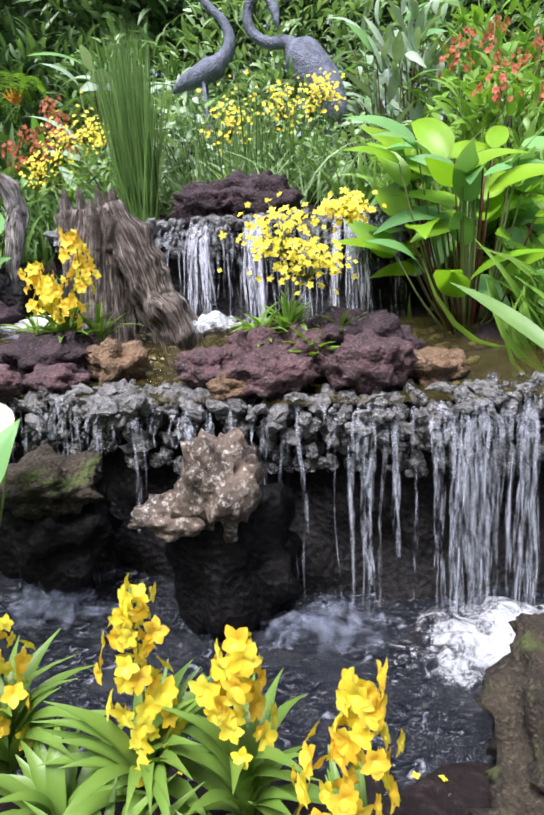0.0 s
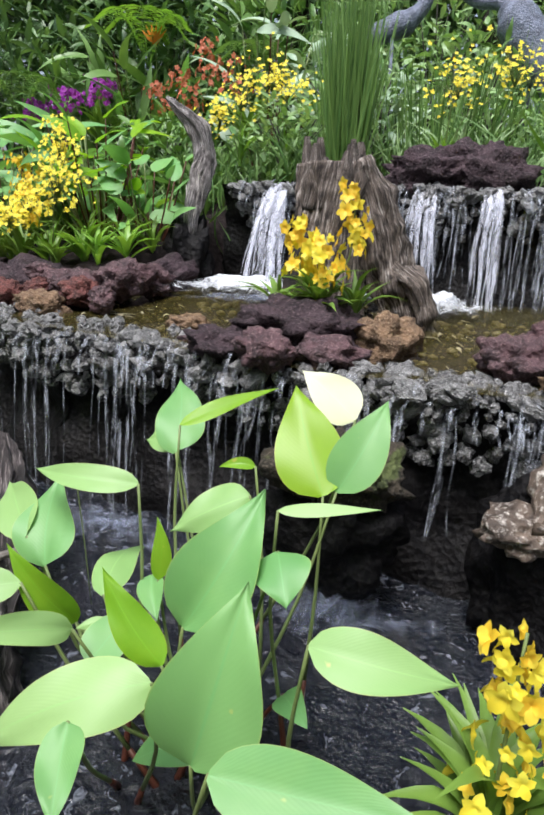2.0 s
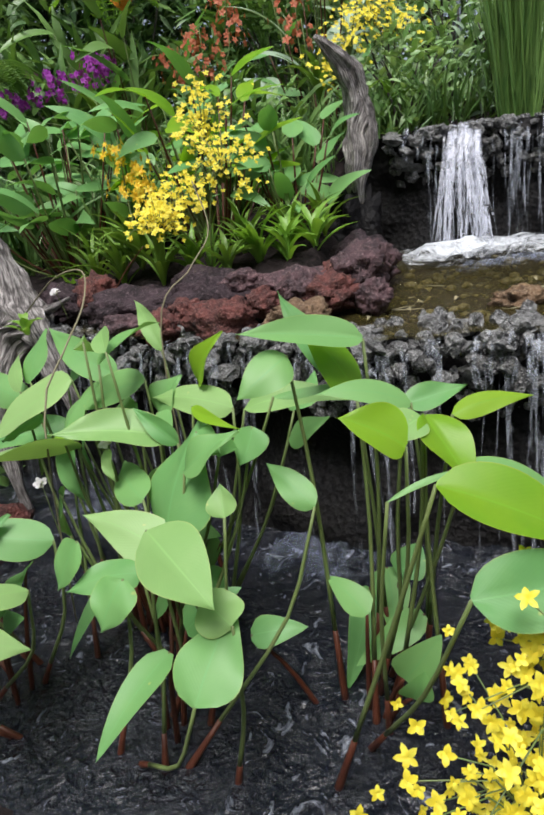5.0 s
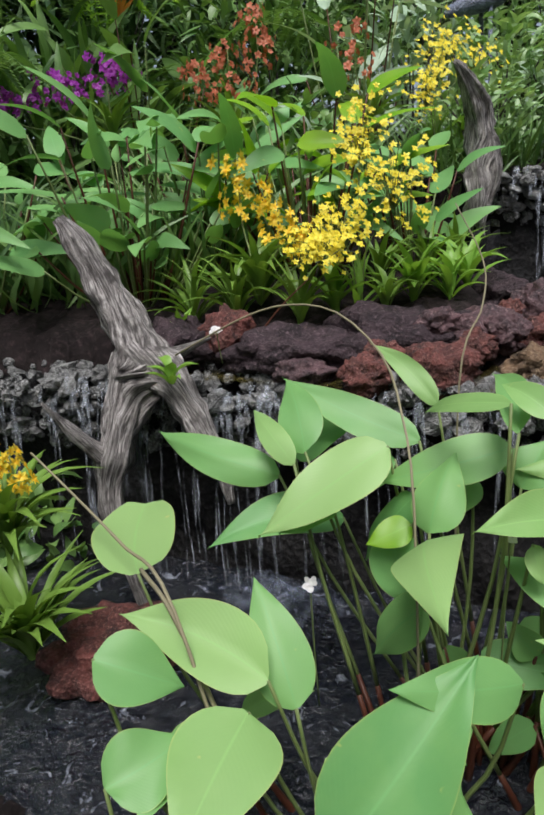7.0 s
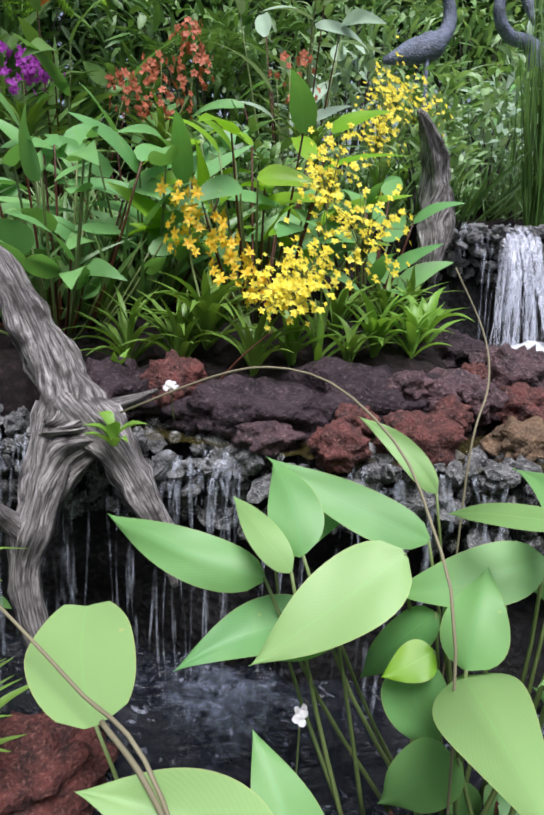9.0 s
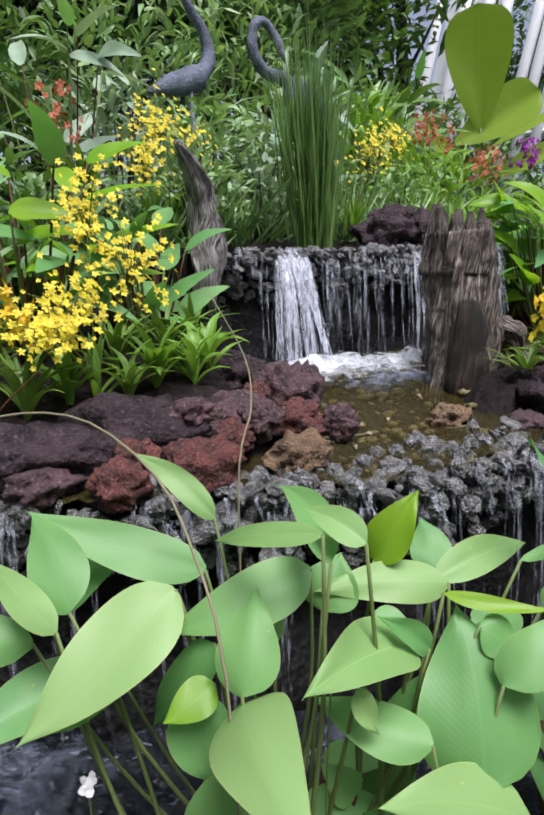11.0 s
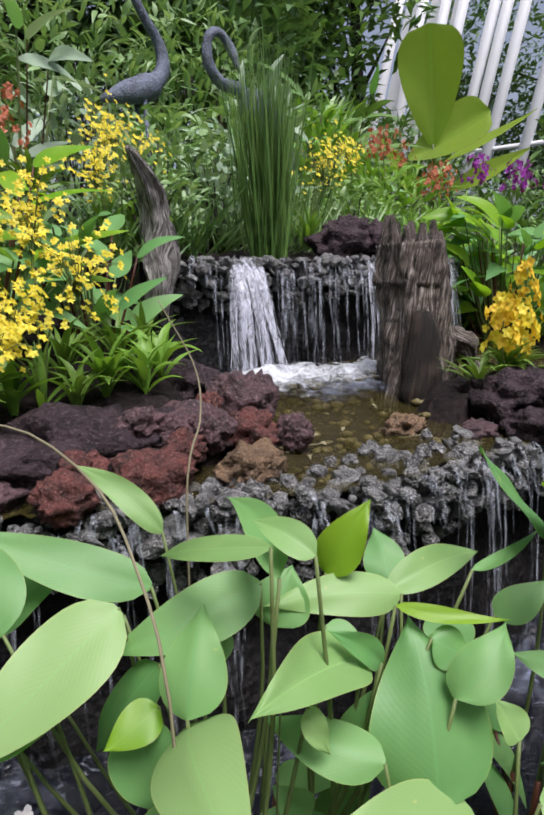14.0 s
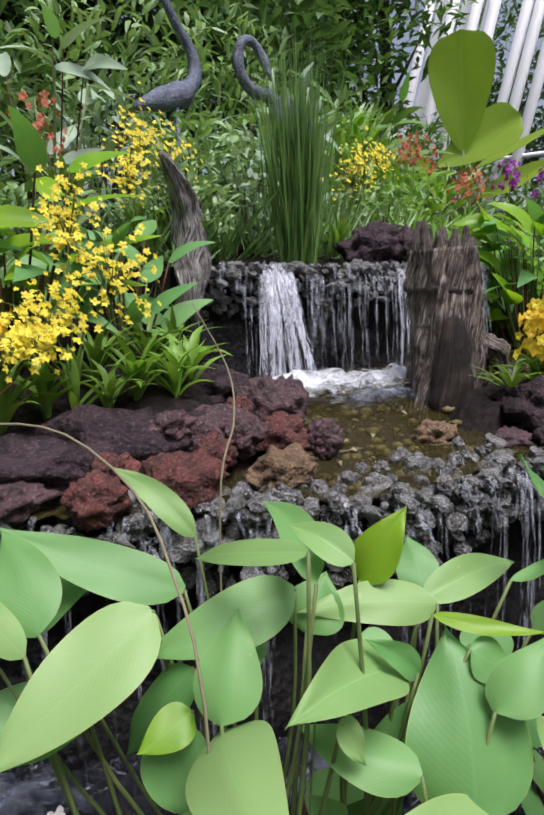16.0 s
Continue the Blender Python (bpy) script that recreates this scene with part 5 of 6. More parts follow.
small_arrowroot("bright green arrowroot clump with red stems on the bank", 1.0, 4.05, 84, 0.9, 0.36, 0.17, M_BIGLIME, 41, 0.42, None, (-0.2, -0.5, 0.9))
small_arrowroot("green arrowroot stand behind the driftwood snag", -3.35, 5.2, 56, 0.75, 0.32, 0.12, M_BIG, 42, 0.5)
small_arrowroot("green arrowroot stand in the leafy bank", -2.55, 4.95, 50, 0.72, 0.3, 0.11, M_BIGLIME, 43, 0.4)
small_arrowroot("green arrowroot stand beside the driftwood horn", -2.15, 4.7, 24, 0.5, 0.26, 0.12, M_BIG, 44, 0.25)
small_arrowroot("green arrowroot on the shaded bank", -4.1, 5.6, 26, 0.7, 0.32, 0.13, M_BIG, 45, 0.45)
small_arrowroot("bright green leafy clump below the violet orchid", 1.5, 4.35, 34, 0.42, 0.28, 0.08, M_BIGLIME, 46, 0.45)
small_arrowroot("lush bright green leafy clump behind the stump", 1.7, 4.5, 44, 0.5, 0.34, 0.13, M_BIGLIME, 47, 0.45, None, (-0.7, -0.4, 0.8))
for k, (x, y, n, ln, m) in enumerate(((-2.14, 4.3, 16, 0.24, M_BRIGHT), (-2.28, 4.22, 16, 0.2, M_BRIGHT), (-2.4, 4.3, 18, 0.26, M_BRIGHT), (-2.55, 4.26, 14, 0.2, M_STRAP), (-2.22, 4.45, 18, 0.3, M_STRAP), (-2.45, 4.48, 18, 0.3, M_STRAP),
                                        (-2.7, 4.4, 16, 0.24, M_BRIGHT), (-2.85, 4.42, 20, 0.3, M_STRAP), (-3.05, 4.62, 24, 0.34, M_STRAP), (-3.2, 4.75, 22, 0.34, M_STRAP), (-3.3, 4.6, 12, 0.18, M_BRIGHT), (-2.05, 4.5, 16, 0.26, M_STRAP),
                                        (0.2, 3.08, 26, 0.2, M_BRIGHT), (0.02, 3.14, 22, 0.18, M_BRIGHT), (0.33, 3.12, 20, 0.18, M_STRAP), (-1.12, 3.42, 16, 0.22, M_STRAP), (-0.8, 3.4, 16, 0.22, M_STRAP), (-3.44, 4.16, 7, 0.1, M_BRIGHT))):
    r = random.Random(300 + k)
    ros = thing("rosette_plant", "low rosette of narrow green leaves among the rocks", "plant", "rosettes along the rocks", at=pose(x, y, max(g_at(x, y), 0.98)))
    strap_fan(ros, r, n, ln, 0.036 if m == M_BRIGHT else 0.024, m, 0.0, 0.75, 0.2)
grass_patch("bright young leaves at the water's edge", 1.7, 3.75, 0.5, 0.4, 520, 0.42, 0.035, M_BRIGHT, 53)
grass_patch("dense grassy undergrowth of the upper bank", -1.4, 5.5, 0.9, 0.45, 500, 0.34, 0.016, M_MIDG, 54)
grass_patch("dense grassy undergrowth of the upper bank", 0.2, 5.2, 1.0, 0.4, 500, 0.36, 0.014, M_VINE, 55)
grass_patch("dense undergrowth of the shaded bank", -3.0, 5.8, 1.1, 0.6, 900, 0.4, 0.035, M_MIDG, 56)
grass_patch("dense undergrowth of the shaded bank", -4.6, 6.2, 1.0, 0.8, 900, 0.45, 0.035, M_DARKG, 57)
grass_patch("leafy undergrowth behind the stump", 1.2, 4.9, 0.8, 0.4, 600, 0.4, 0.03, M_BRIGHT, 58)
for i, (lab, x, y, size, n, ln, w, mat, kind, up) in enumerate((
        ("dense dark-leaved shrub at the back of the bank", -4.6, 7.6, (1.2, 0.8, 1.0), 1500, 0.26, 0.07, M_DARKG, "ovate", 0.2),
        ("dense dark-leaved shrub at the back of the bank", -3.0, 8.0, (1.2, 0.8, 1.1), 1500, 0.26, 0.06, M_DARKG, "ovate", 0.3),
        ("long-leaved green shrub at the back of the bank", -3.4, 7.2, (0.8, 0.4, 0.6), 500, 0.42, 0.06, M_MIDG, "strap", 0.6),
        ("leafy green shrub at the back of the bank", -1.7, 7.4, (1.0, 0.7, 0.9), 1500, 0.2, 0.06, M_MIDG, "ovate", 0.3),
        ("grey-green leafy shrub behind the heron statues", -1.1, 6.3, (0.5, 0.4, 0.55), 420, 0.14, 0.06, M_GREY, "ovate", 0.3),
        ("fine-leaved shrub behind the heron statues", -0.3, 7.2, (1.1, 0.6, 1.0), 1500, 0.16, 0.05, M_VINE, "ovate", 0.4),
        ("pale long-leaved plant behind the heron statues", 0.9, 6.3, (0.55, 0.4, 0.7), 260, 0.3, 0.07, M_GREY, "lance", 0.9),
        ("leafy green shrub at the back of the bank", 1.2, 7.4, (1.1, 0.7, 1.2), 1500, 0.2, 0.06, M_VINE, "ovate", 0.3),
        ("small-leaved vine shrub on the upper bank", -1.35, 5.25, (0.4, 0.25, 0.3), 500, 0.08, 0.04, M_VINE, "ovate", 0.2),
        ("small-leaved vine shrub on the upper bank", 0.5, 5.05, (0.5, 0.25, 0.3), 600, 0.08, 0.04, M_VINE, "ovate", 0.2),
        ("small-leaved grey-green shrub on the upper bank", -0.75, 5.3, (0.3, 0.22, 0.36), 360, 0.09, 0.045, M_GREY, "ovate", 0.2),
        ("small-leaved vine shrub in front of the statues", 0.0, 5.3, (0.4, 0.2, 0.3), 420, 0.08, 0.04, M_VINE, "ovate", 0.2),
        ("small-leaved shrub in the shaded bank", -2.3, 5.6, (0.5, 0.35, 0.4), 700, 0.11, 0.04, M_MIDG, "lance", 0.4),
        ("low leafy shrub behind the snag", -3.9, 4.95, (0.5, 0.35, 0.35), 600, 0.14, 0.05, M_MIDG, "lance", 0.5),
        ("leafy green shrub at the side of the bank", 2.6, 4.2, (0.7, 0.6, 0.6), 700, 0.18, 0.06, M_MIDG, "ovate", 0.3),
        ("bright shrub below the large paddle leaves", 1.5, 5.3, (0.6, 0.5, 0.45), 500, 0.2, 0.06, M_BRIGHT, "ovate", 0.4),
        ("dense shrub at the end of the pool", -5.4, 6.0, (0.9, 0.9, 0.8), 900, 0.2, 0.06, M_DARKG, "ovate", 0.3),
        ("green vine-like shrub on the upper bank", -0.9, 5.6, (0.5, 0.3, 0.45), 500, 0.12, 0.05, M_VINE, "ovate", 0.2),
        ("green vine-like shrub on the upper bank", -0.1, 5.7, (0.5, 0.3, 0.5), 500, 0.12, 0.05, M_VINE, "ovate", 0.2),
        ("dark shrub at the pool's far end", -4.4, 4.6, (0.4, 0.35, 0.4), 350, 0.16, 0.05, M_MIDG, "lance", 0.5))):
    shrub(lab, x, y, size, n, ln, w, mat, 60 + i, kind, up)
for i, (lab, x, y, size, n, ln, w, mat, kind, up) in enumerate((
        ("broad dark shrub beside the glasshouse", 5.2, 6.9, (1.0, 0.8, 1.15), 1700, 0.22, 0.07, M_MIDG, "ovate", 0.3),
        ("broad dark shrub beside the glasshouse", 5.0, 5.3, (1.0, 0.8, 0.95), 1500, 0.2, 0.06, M_MIDG, "ovate", 0.3),
        ("bright shrub behind the reeds", 1.6, 6.2, (0.7, 0.6, 0.7), 900, 0.2, 0.06, M_BRIGHT, "lance", 0.5),
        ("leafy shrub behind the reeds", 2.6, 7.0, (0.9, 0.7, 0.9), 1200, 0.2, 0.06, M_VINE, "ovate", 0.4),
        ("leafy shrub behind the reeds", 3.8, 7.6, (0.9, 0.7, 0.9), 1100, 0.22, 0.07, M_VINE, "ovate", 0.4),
        ("dense dark shrub against the garden's back", -3.9, 8.7, (1.7, 0.7, 1.7), 2600, 0.3, 0.09, M_DARKG, "ovate", 0.2),
        ("dense dark shrub against the garden's back", -1.9, 8.7, (1.5, 0.7, 1.6), 2400, 0.3, 0.09, M_DARKG, "ovate", 0.2),
        ("bright leafy shrub under the paddle leaves", 2.2, 5.0, (0.5, 0.4, 0.3), 400, 0.18, 0.05, M_BRIGHT, "ovate", 0.4))):
    shrub(lab, x, y, size, n, ln, w, mat, 160 + i, kind, up)


def fern(label, x, y, z, n, length, seed, mat, lean=(0, -0.5)):
    """Arching fronds with rows of leaflets, each frond a part."""
    rng = random.Random(seed)
    plant = thing("fern", label, "fern", "ferns", at=pose(x, y, z))
    for i in range(n):
        a = 2 * math.pi * i / n + rng.uniform(-.2, .2)
        d = np.array([math.cos(a) + lean[0], math.sin(a) + lean[1], 0]) * length * 0.6
        mid = d * 0.5 + np.array([0, 0, length * 0.55])
        pts = spline([(0, 0, 0), mid, d + np.array([0, 0, length * 0.35])], 22)
        G = Geo()
        tube(G, pts, np.linspace(0.004, 0.001, 22), 4)
        for k in range(3, 22):
            t = unit(pts[k] - pts[k - 1])
            sd = unit(np.cross(t, (0, 0, 1)))
            w = length * 0.2 * math.sin(math.pi * (0.15 + 0.85 * (1 - k / 23)))
            for sg in (-1, 1):
                blade(G, pts[k], pts[k] + sd * sg * w + t * w * 0.3 - np.array([0, 0, 0.1 * w]), (0, 0, 1), length * 0.045, 0.05, 0.1, 2, "lance", 0, 1)
        part("frond", G.mesh("frond", mat), plant)


fern("light green fern in the shaded back bank", -3.05, 7.3, 2.75, 9, 0.75, 201, M_BRIGHT)
fern("light green fern in the shaded back bank", -1.9, 6.9, 2.5, 9, 0.6, 202, M_MIDG)
fern("green fern at the back of the bank", -4.0, 6.6, 2.1, 10, 0.7, 203, M_MIDG)
small_arrowroot("tall plant with upright pale grey-green paddle leaves", -1.65, 6.15, 22, 1.15, 0.42, 0.12, M_GREY, 204, 0.35)
small_arrowroot("tall plant with pale grey-green pointed leaves", 0.75, 6.3, 26, 1.2, 0.34, 0.1, M_GREY, 205, 0.4)
small_arrowroot("tall green plant behind the rust-red orchid", -2.9, 7.0, 26, 1.1, 0.5, 0.12, M_MIDG, 206, 0.6)
small_arrowroot("tall broad-leaved green plant behind the reeds", 1.75, 6.2, 36, 1.35, 0.5, 0.12, M_MIDG, 210, 0.55)
small_arrowroot("tall broad-leaved green plant behind the reeds", 2.5, 6.7, 30, 1.5, 0.5, 0.12, M_MIDG, 211, 0.5)
small_arrowroot("dense green arrowroot bank", -2.9, 5.35, 40, 0.7, 0.34, 0.12, M_BIG, 207, 0.5)
vanda("golden star orchid at the far end of the pool", -4.02, 4.05, 0.55, [(0.05, 0.0, 0.2, 0.34, 24, 0.05)], 30, 208, 0.32, GOLD)
vanda("strap-leaved orchid without blooms at the pool's end", -4.0, 3.85, 0.3, [], 34, 209, 0.34)


# ---- trees around the garden ----
def tree(label, x, y, height, spread, n, seed, mat):
    rng = random.Random(seed)
    z = g_at(max(-9, min(9, x)), max(-3, min(12, y)))
    t = thing("tree", label, "tree", "trees round the garden", at=pose(x, y, z))
    G = Geo()
    tube(G, spline([(0, 0, -0.1), (0.1, 0, height * 0.3), (0.05, 0.1, height * 0.7), (0, 0, height * 0.92)], 14), np.linspace(0.16, 0.03, 14), 10, True, 0.15, seed)
    for i in range(9):
        a, h = i * 2.4, height * (0.25 + 0.06 * i)
        r = spread * rng.uniform(0.5, 0.9)
        tube(G, spline([(0.05, 0, h), (r * 0.5 * math.cos(a), r * 0.5 * math.sin(a), h + 0.4), (r * math.cos(a), r * math.sin(a), h + 0.9)], 7), np.linspace(0.05, 0.012, 7), 6)
    part("trunk", G.mesh("trunk", M_BARK), t)
    G = Geo()
    for k in range(14):
        a, h = rng.uniform(0, 6.28), height * rng.uniform(0.12, 0.95)
        r = spread * rng.uniform(0.1, 0.8)
        H = Geo()
        leaf_mass(H, rng, n // 14, (spread * 0.55, spread * 0.55, height * 0.15), 0.26, 0.1, "lance", 0.0, 2)
        G.put(np.vstack(H.v) + np.array([r * math.cos(a), r * math.sin(a), h]), H.f)
    part("crown", G.mesh("crown", mat), t)
    return t


built = [tree("tall dark-leaved tree closing the garden and cutting low skylight", -7.5, 9.5, 7, 2.2, 7000, 90, M_DARKG), tree("tall dark-leaved tree closing the garden and cutting low skylight", -4.6, 9.7, 7.5, 2.4, 7000, 91, M_DARKG),
         tree("tall dark-leaved tree closing the garden and cutting low skylight", -2.0, 9.8, 7, 2.3, 7000, 92, M_DARKG)]
tree("slim tree before the glasshouse", 5.9, 8.4, 6.5, 1.0, 4200, 94, M_MIDG)
tree("low green tree at the garden's side", 6.8, 4.2, 3.0, 1.4, 3500, 93, M_MIDG)
# Copies from (-9.0, 6.5) to (5, -4) are unseen, added to cut low skylight.
for i, (x, y) in enumerate(((0.4, 9.8), (2.6, 9.6), (4.3, 9.9), (5.6, 10.4), (-6, 11.5), (-3.2, 11.6), (-0.8, 11.6), (1.4, 12), (-9.0, 6.5), (-9.5, 2.5), (6.5, 0.5), (-8, -2.5), (-5, -4.5), (-2, -5), (1.5, -5), (5, -4), (15.5, 7.6), (15, 10.5), (16, 5.0))):
    copy_thing(built[i % 3], pose(x, y, g_at(max(-9, min(9, x)), max(-3, min(12, y))), 0, 0, 67 * i))


# ---- banana-like paddle leaves ----
palm = thing("banana_plant", "young banana plant with large yellow-green paddle leaves", "plant", at=pose(2.85, 5.45, g_at(2.85, 5.45)))
gz = g_at(2.85, 5.45)
for b, t, w, fc in (((-0.2, 0.0, 2.85 - gz), (-0.42, -0.02, 3.92 - gz), 0.76, (-0.9, -0.4, -0.1)), ((-0.3, 0.22, 2.72 - gz), (0.0, -0.5, 3.14 - gz), 0.6, (-0.8, -0.4, 0.3)),
                    ((0.05, 0, 2.7 - gz), (0.35, -0.85, 3.15 - gz), 0.22, (-0.4, -0.3, 0.9)), ((-0.2, 0.1, 2.3 - gz), (-0.5, 0.45, 2.95 - gz), 0.2, (-0.7, -0.7, 0.2)), ((0, -0.1, 2.4 - gz), (0.1, -0.9, 2.75 - gz), 0.24, (-0.7, -0.5, 0.6))):
    G = Geo()
    blade(G, b, t, fc, w, -0.04, 0.3, 18, "obovate" if w > 0.4 else "lance", 0.015, 4)
    part("leaf", G.mesh("leaf", M_BANANA), palm)
    G = Geo()
    tube(G, spline([(0, 0, -0.05), (b[0] * 0.5, b[1] * 0.5, b[2] * 0.6), b], 6), np.linspace(0.03, 0.014, 6), 8)
    part("stem", G.mesh("stem", M_STEM), palm)


# ---- heron statues ----
def heron(label, x, y, z, turn, body, neck, neck_r, legs):
    """One plain statue: body, S-shaped neck, head, beak and legs in one mesh."""
    G = Geo()
    p = spline(body[0], 14)
    tube(G, p, np.interp(np.linspace(0, 1, 14), np.linspace(0, 1, len(body[1])), body[1]), 18, True, 0.1, 3.0)
    p = spline(neck, 22)
    tube(G, p, np.interp(np.linspace(0, 1, 22), (0, 0.3, 0.82, 0.9, 1), neck_r), 12)
    for lx, ly, lz in legs:
        tube(G, [(lx, ly, lz), (lx + 0.02, ly, lz * 0.5), (lx, ly, -0.05)], (0.016, 0.012, 0.014), 8)
    return thing("heron_statue", label, "statue", "heron statues", at=pose(x, y, z, 0, 0, turn), me=G.mesh("heron_statue", M_STATUE))


heron("blue-grey cast heron statue looking up", -0.62, 6.0, 1.85, 0,
      ([(-0.4, 0.05, 0.84), (-0.24, 0.0, 0.9), (-0.05, 0, 0.97), (0.05, 0, 1.05)], (0.02, 0.075, 0.095, 0.05)),
      [(0.0, 0, 0.99), (0.1, 0, 1.12), (0.07, 0, 1.28), (-0.06, 0, 1.42), (-0.16, 0, 1.58), (-0.18, 0, 1.78), (-0.1, -0.02, 1.84), (0.05, -0.05, 1.82)], (0.065, 0.036, 0.02, 0.028, 0.007),
      [(-0.12, 0.04, 0.9), (-0.12, -0.05, 0.9)])
heron("blue-grey cast heron statue with a bowed head", 0.1, 5.65, 1.8, 0,
      ([(0.24, -0.1, 0.5), (0.17, -0.05, 0.66), (0.06, 0, 0.84), (-0.05, 0.02, 0.98), (-0.13, 0.05, 1.04)], (0.05, 0.12, 0.15, 0.14, 0.05)),
      [(-0.08, 0.05, 1.04), (-0.16, 0.08, 1.09), (-0.3, 0.1, 1.1), (-0.42, 0.1, 1.2), (-0.42, 0.1, 1.36), (-0.33, 0.09, 1.42), (-0.24, 0.06, 1.34), (-0.2, 0.0, 1.16)], (0.055, 0.042, 0.03, 0.038, 0.007),
      [(0.1, 0.02, 0.75), (0.16, -0.06, 0.7)])


# ---- pale glasshouse posts beyond the trees ----
frame_house = thing("glasshouse_frame", "white leaning steel posts of a glasshouse behind the trees", "building", at=pose(9.5, 0, 0))
POSTS = (7.66, 8.42, 8.78, 9.05, 9.75, 10.15, 10.7, 11.3)
for y0 in POSTS:
    G = Geo()
    tube(G, [(0.0, y0, 0.0), (0.2, y0 - 1.0, 4.6), (0.4, y0 - 2.0, 9.4)], (0.11, 0.11, 0.11), 10)
    part("post", G.mesh("post", M_WHITE), frame_house)
# Opaque white slabs added between the far posts in place of glaring sky.
for y0, y1 in zip(POSTS[4:-1], POSTS[5:]):
    G = Geo()
    q = [(0.15, y0 + 0.12, 0.0), (0.15, y1 - 0.12, 0.0), (0.55, y1 - 2.12, 9.4), (0.55, y0 - 1.88, 9.4)]
    G.put(q + [(x + 0.03, y, z) for x, y, z in q], [(0, 1, 2, 3), (7, 6, 5, 4), (0, 4, 5, 1), (1, 5, 6, 2), (2, 6, 7, 3), (3, 7, 4, 0)])
    part("sky_pane", G.mesh("sky_pane", M_SKYPANE, False), frame_house, "added white pane standing in for bright sky")
G = Geo()
tube(G, [(0.2, 6.4, 4.0), (0.2, 10.6, 4.0)], (0.05, 0.05), 8)
part("rail", G.mesh("rail", M_WHITE), frame_house)


# ---- dry stalks and small litter ----
def stalk(label, pts, r0=0.004, r1=0.002, mat=None):
    G = Geo()
    tube(G, spline(pts, 22), np.linspace(r0, r1, 22), 6)
    thing("dry_stalk", label, "plant stalk", "dry stalks", me=G.mesh("dry_stalk", mat or M_STRAW))

stalk("long dry arching stalk over the arrowroot leaves", [(-3.42, 4.15, 1.08), (-3.25, 3.93, 1.21), (-3.14, 3.82, 1.25), (-3.07, 3.65, 1.24), (-3.06, 3.43, 1.16), (-3.11, 3.26, 1.06), (-3.17, 3.12, 0.9), (-3.2, 3.05, 0.3)], 0.003, 0.003)
stalk("dry leaning stalk over the near pool", [(-3.9, 3.85, 0.93), (-3.82, 3.68, 0.87), (-3.73, 3.43, 0.82), (-3.67, 3.2, 0.79), (-3.6, 3.0, 0.3)], 0.003, 0.004)
stalk("dry leaning stalk over the near pool", [(-3.7, 3.39, 0.77), (-3.66, 3.25, 0.72), (-3.6, 3.05, 0.5)], 0.005, 0.005)
stalk("thin stalk rising between the leaves", [(-2.83, 3.43, 0.4), (-2.83, 3.43, 1.07), (-2.71, 3.5, 1.23), (-2.63, 3.6, 1.34), (-2.66, 3.69, 1.5)], 0.003, 0.002)
stalk("thin red stalk on the red rocks", [(-3.1, 4.3, 1.05), (-3.0, 4.25, 1.18), (-2.9, 4.2, 1.28)], 0.004, 0.002, M_REDSTEM)


for x, y, z, tall in ((-3.28, 4.12, 1.15, 0.12), (-1.6, 2.45, 0.68, 0.5), (-3.0, 3.03, 0.85, 0.5), (-3.3, 3.38, 0.62, 0.4)):
    w = thing("white_blossom", "small white blossom on a thin stalk", "flower", "white blossoms", at=pose(x, y, z))
    r = random.Random(int(z * 1000))
    for k in range(4):
        put_flower(w, r, PALE, (r.uniform(-.012, .012), r.uniform(-.012, .012), r.uniform(-.01, .02)), (0, -0.5, 0.6))
    G = Geo()
    tube(G, spline([(0, 0, 0), (0.01, 0.02, -tall * 0.5), (0.02, 0.03, -tall)], 6), (0.002,) * 6, 5)
    part("stem", G.mesh("stem", M_STEM), w)
helic = thing("heliconia", "orange heliconia bloom on a tall stem", "flower", at=pose(-2.95, 7.2, 2.0))
G = Geo()
tube(G, spline([(0, 0, 0), (0.02, 0, 0.5), (0, 0, 0.95)], 8), np.linspace(0.008, 0.005, 8), 6)
part("stem", G.mesh("stem", M_STEM), helic)
for k in range(6):
    G = Geo()
    a = 0.9 - 0.36 * k
    blade(G, (0, 0, 0.92), (0.16 * math.sin(a), -0.03, 0.95 + 0.16 * math.cos(a)), (0, -1, 0.2), 0.03, 0.05, 0.4, 5, "lance", 0, 1)
    part("bract", G.mesh("bract", M_ORANGE), helic)

rng = random.Random(77)
for i in range(26):
    x, y = rng.uniform(-0.35, 0.6), rng.uniform(1.6, 1.95)
    thing("fallen_petal", "fallen yellow petal on damp soil", "petal", "fallen petals", at=pose(x, y, g_at(x, y) + 0.012, rng.uniform(-20, 20), rng.uniform(-20, 20), rng.uniform(0, 360)), me=ONCID[i % 2])

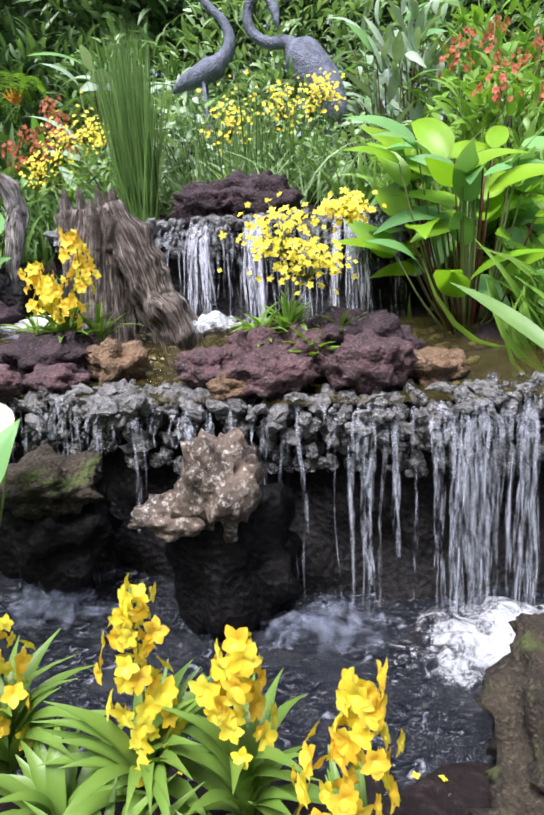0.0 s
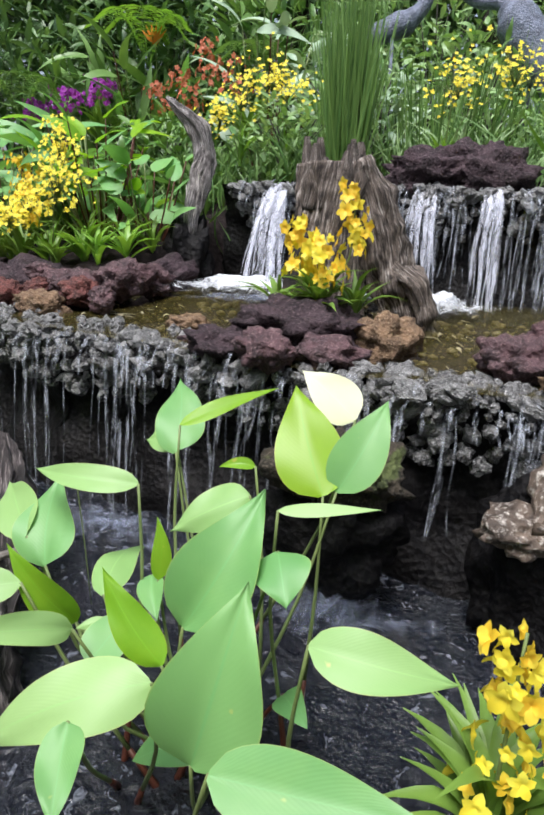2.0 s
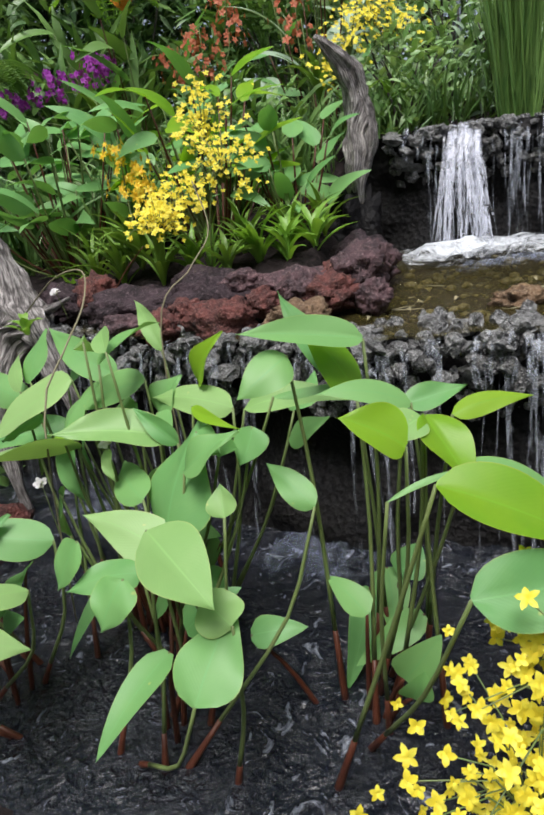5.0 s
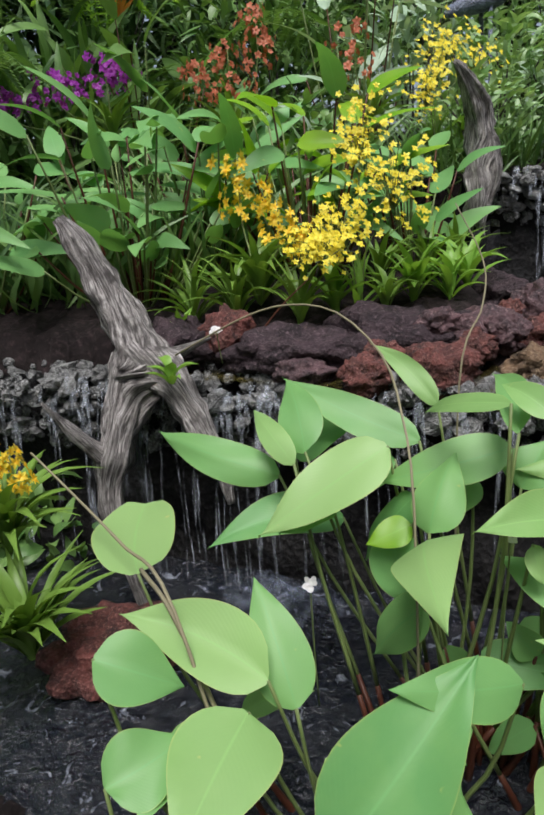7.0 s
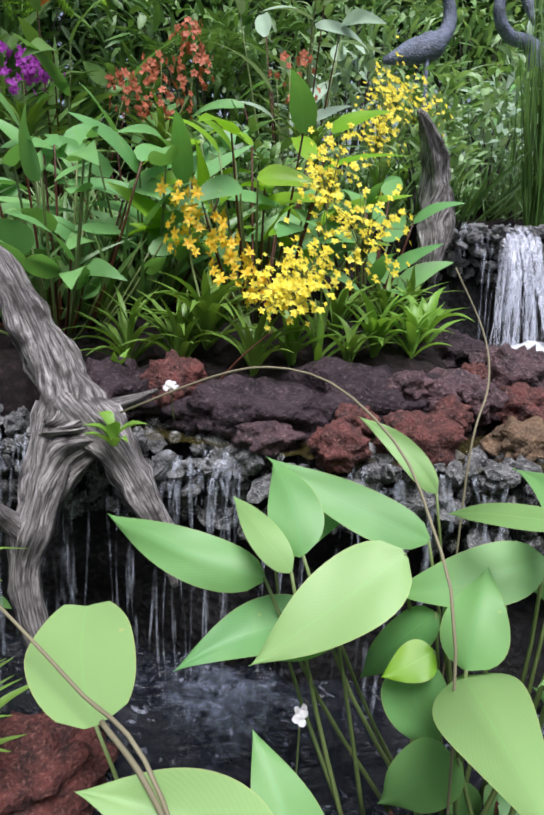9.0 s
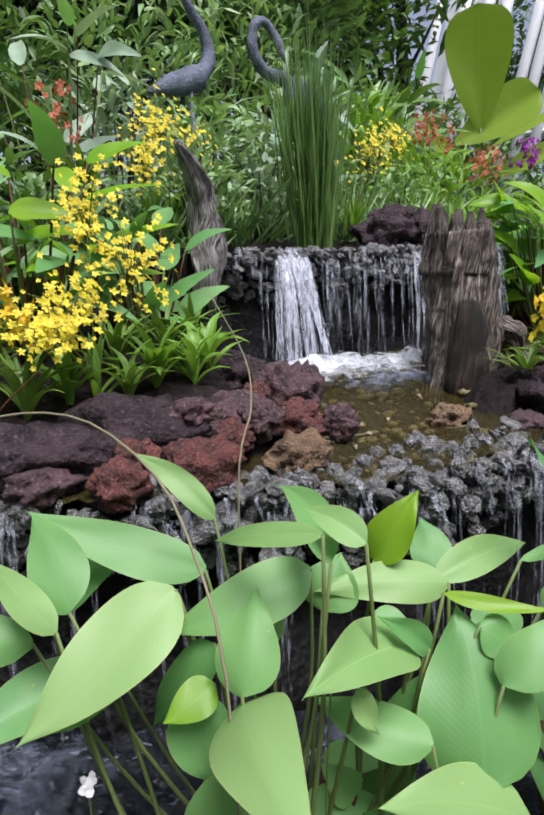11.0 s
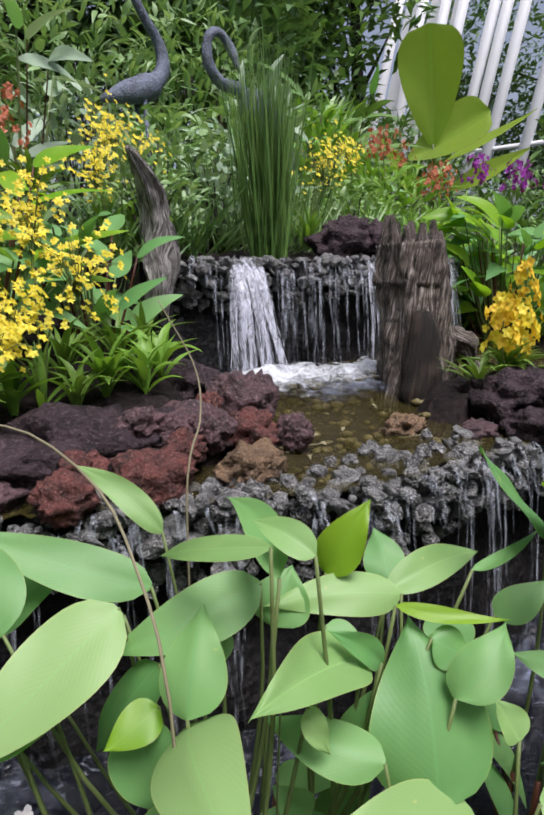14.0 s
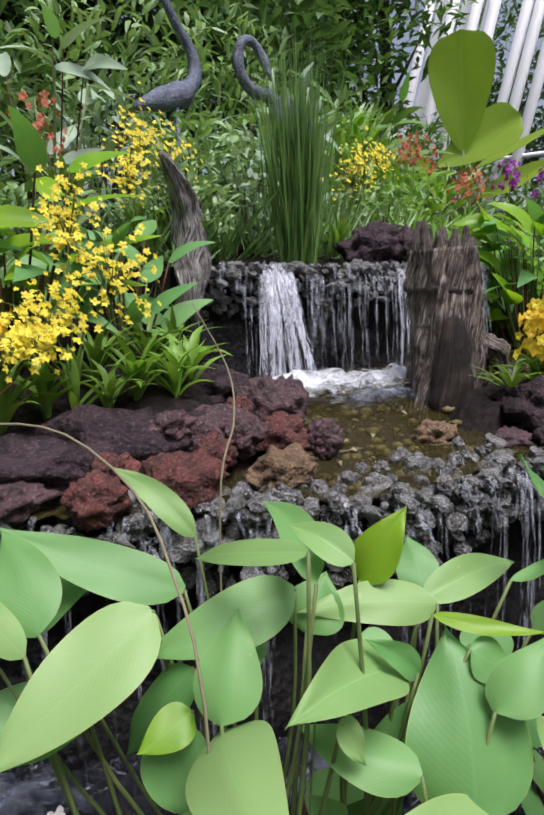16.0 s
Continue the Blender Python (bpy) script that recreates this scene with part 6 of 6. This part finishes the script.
def litter():
    """Twigs and curled leaf scraps lodged in the shallow stream."""
    r = random.Random(61)
    G = Geo()
    for i in range(110):
        x, y = r.uniform(-2.3, -0.2), r.uniform(2.95, 3.95)
        if not 0.7 < g_at(x, y) < 0.97:
            continue
        z = MID + 0.1 * float(step(seg_dist(np.array([x]), np.array([y]), LIP), 0.4, 1.4)[0]) + 0.004
        a, ln = r.uniform(0, 6.28), r.uniform(0.03, 0.12)
        d = np.array([math.cos(a), math.sin(a), 0]) * ln
        p = np.array([x, y, z])
        if i % 3:
            tube(G, spline([p, p + d * 0.5 + np.array([-d[1], d[0], 0.3 * ln]) * r.uniform(-.3, .3), p + d], 6), np.linspace(0.003, 0.0015, 6), 4)
        else:
            blade(G, p, p + d * 0.5, (r.uniform(-.4, .4), -0.3, 1), 0.018, 0.25, 0.4, 4, "lance", 0, 1)
    thing("stream_litter", "dry twigs and curled leaf scraps in the stream", "litter", kind="stuff", me=G.mesh("stream_litter", M_STRAW))


litter()

# ---- ledge stones ----
ledge(face_low, LIPV, 0.95, 300, 0.2, 0.042, 0.1, 0.93, 0.24, 1)
ledge(face_up, UPV, 1.63, 240, 0.12, 0.04, 0.15, 0.97, 0.18, 2)


def loose_stones(name, label, line, z, count, depth, size, lo, hi, drop, seed):
    """The rest of a ledge's crust, too small to pick apart."""
    rng = random.Random(seed)
    bits = []
    for me in LUMPS[:5]:
        co = np.array([v.co for v in me.vertices])
        bits.append((co, [tuple(p.vertices) for p in me.polygons]))
    G = Geo()
    for i in range(count):
        p, nr, _ = outward(line, rng.uniform(lo, hi))
        zz = z - drop * rng.random() ** 1.5
        c = p + nr * (rng.uniform(-depth, 0.02) if zz > z - 0.03 else rng.uniform(-0.06, 0.03) - 0.3 * (z - zz))
        co, f = rng.choice(bits)
        r = size * rng.uniform(0.4, 1.2)
        R = np.array(Euler((rng.uniform(0, 6), rng.uniform(0, 6), rng.uniform(0, 6))).to_matrix())
        G.put((co * r) @ R.T + np.array([c[0], c[1], zz]), f)
    thing(name, label, "stones", kind="stuff", me=G.mesh(name, M_LEDGE, False))


loose_stones("ledge_crust", "crust of small wet stones along the lower ledge", LIPV, 0.955, 1700, 0.3, 0.028, 0.1, 0.97, 0.3, 3)
loose_stones("ledge_crust", "crust of small wet stones along the upper ledge", UPV, 1.635, 800, 0.2, 0.026, 0.12, 0.97, 0.25, 4)
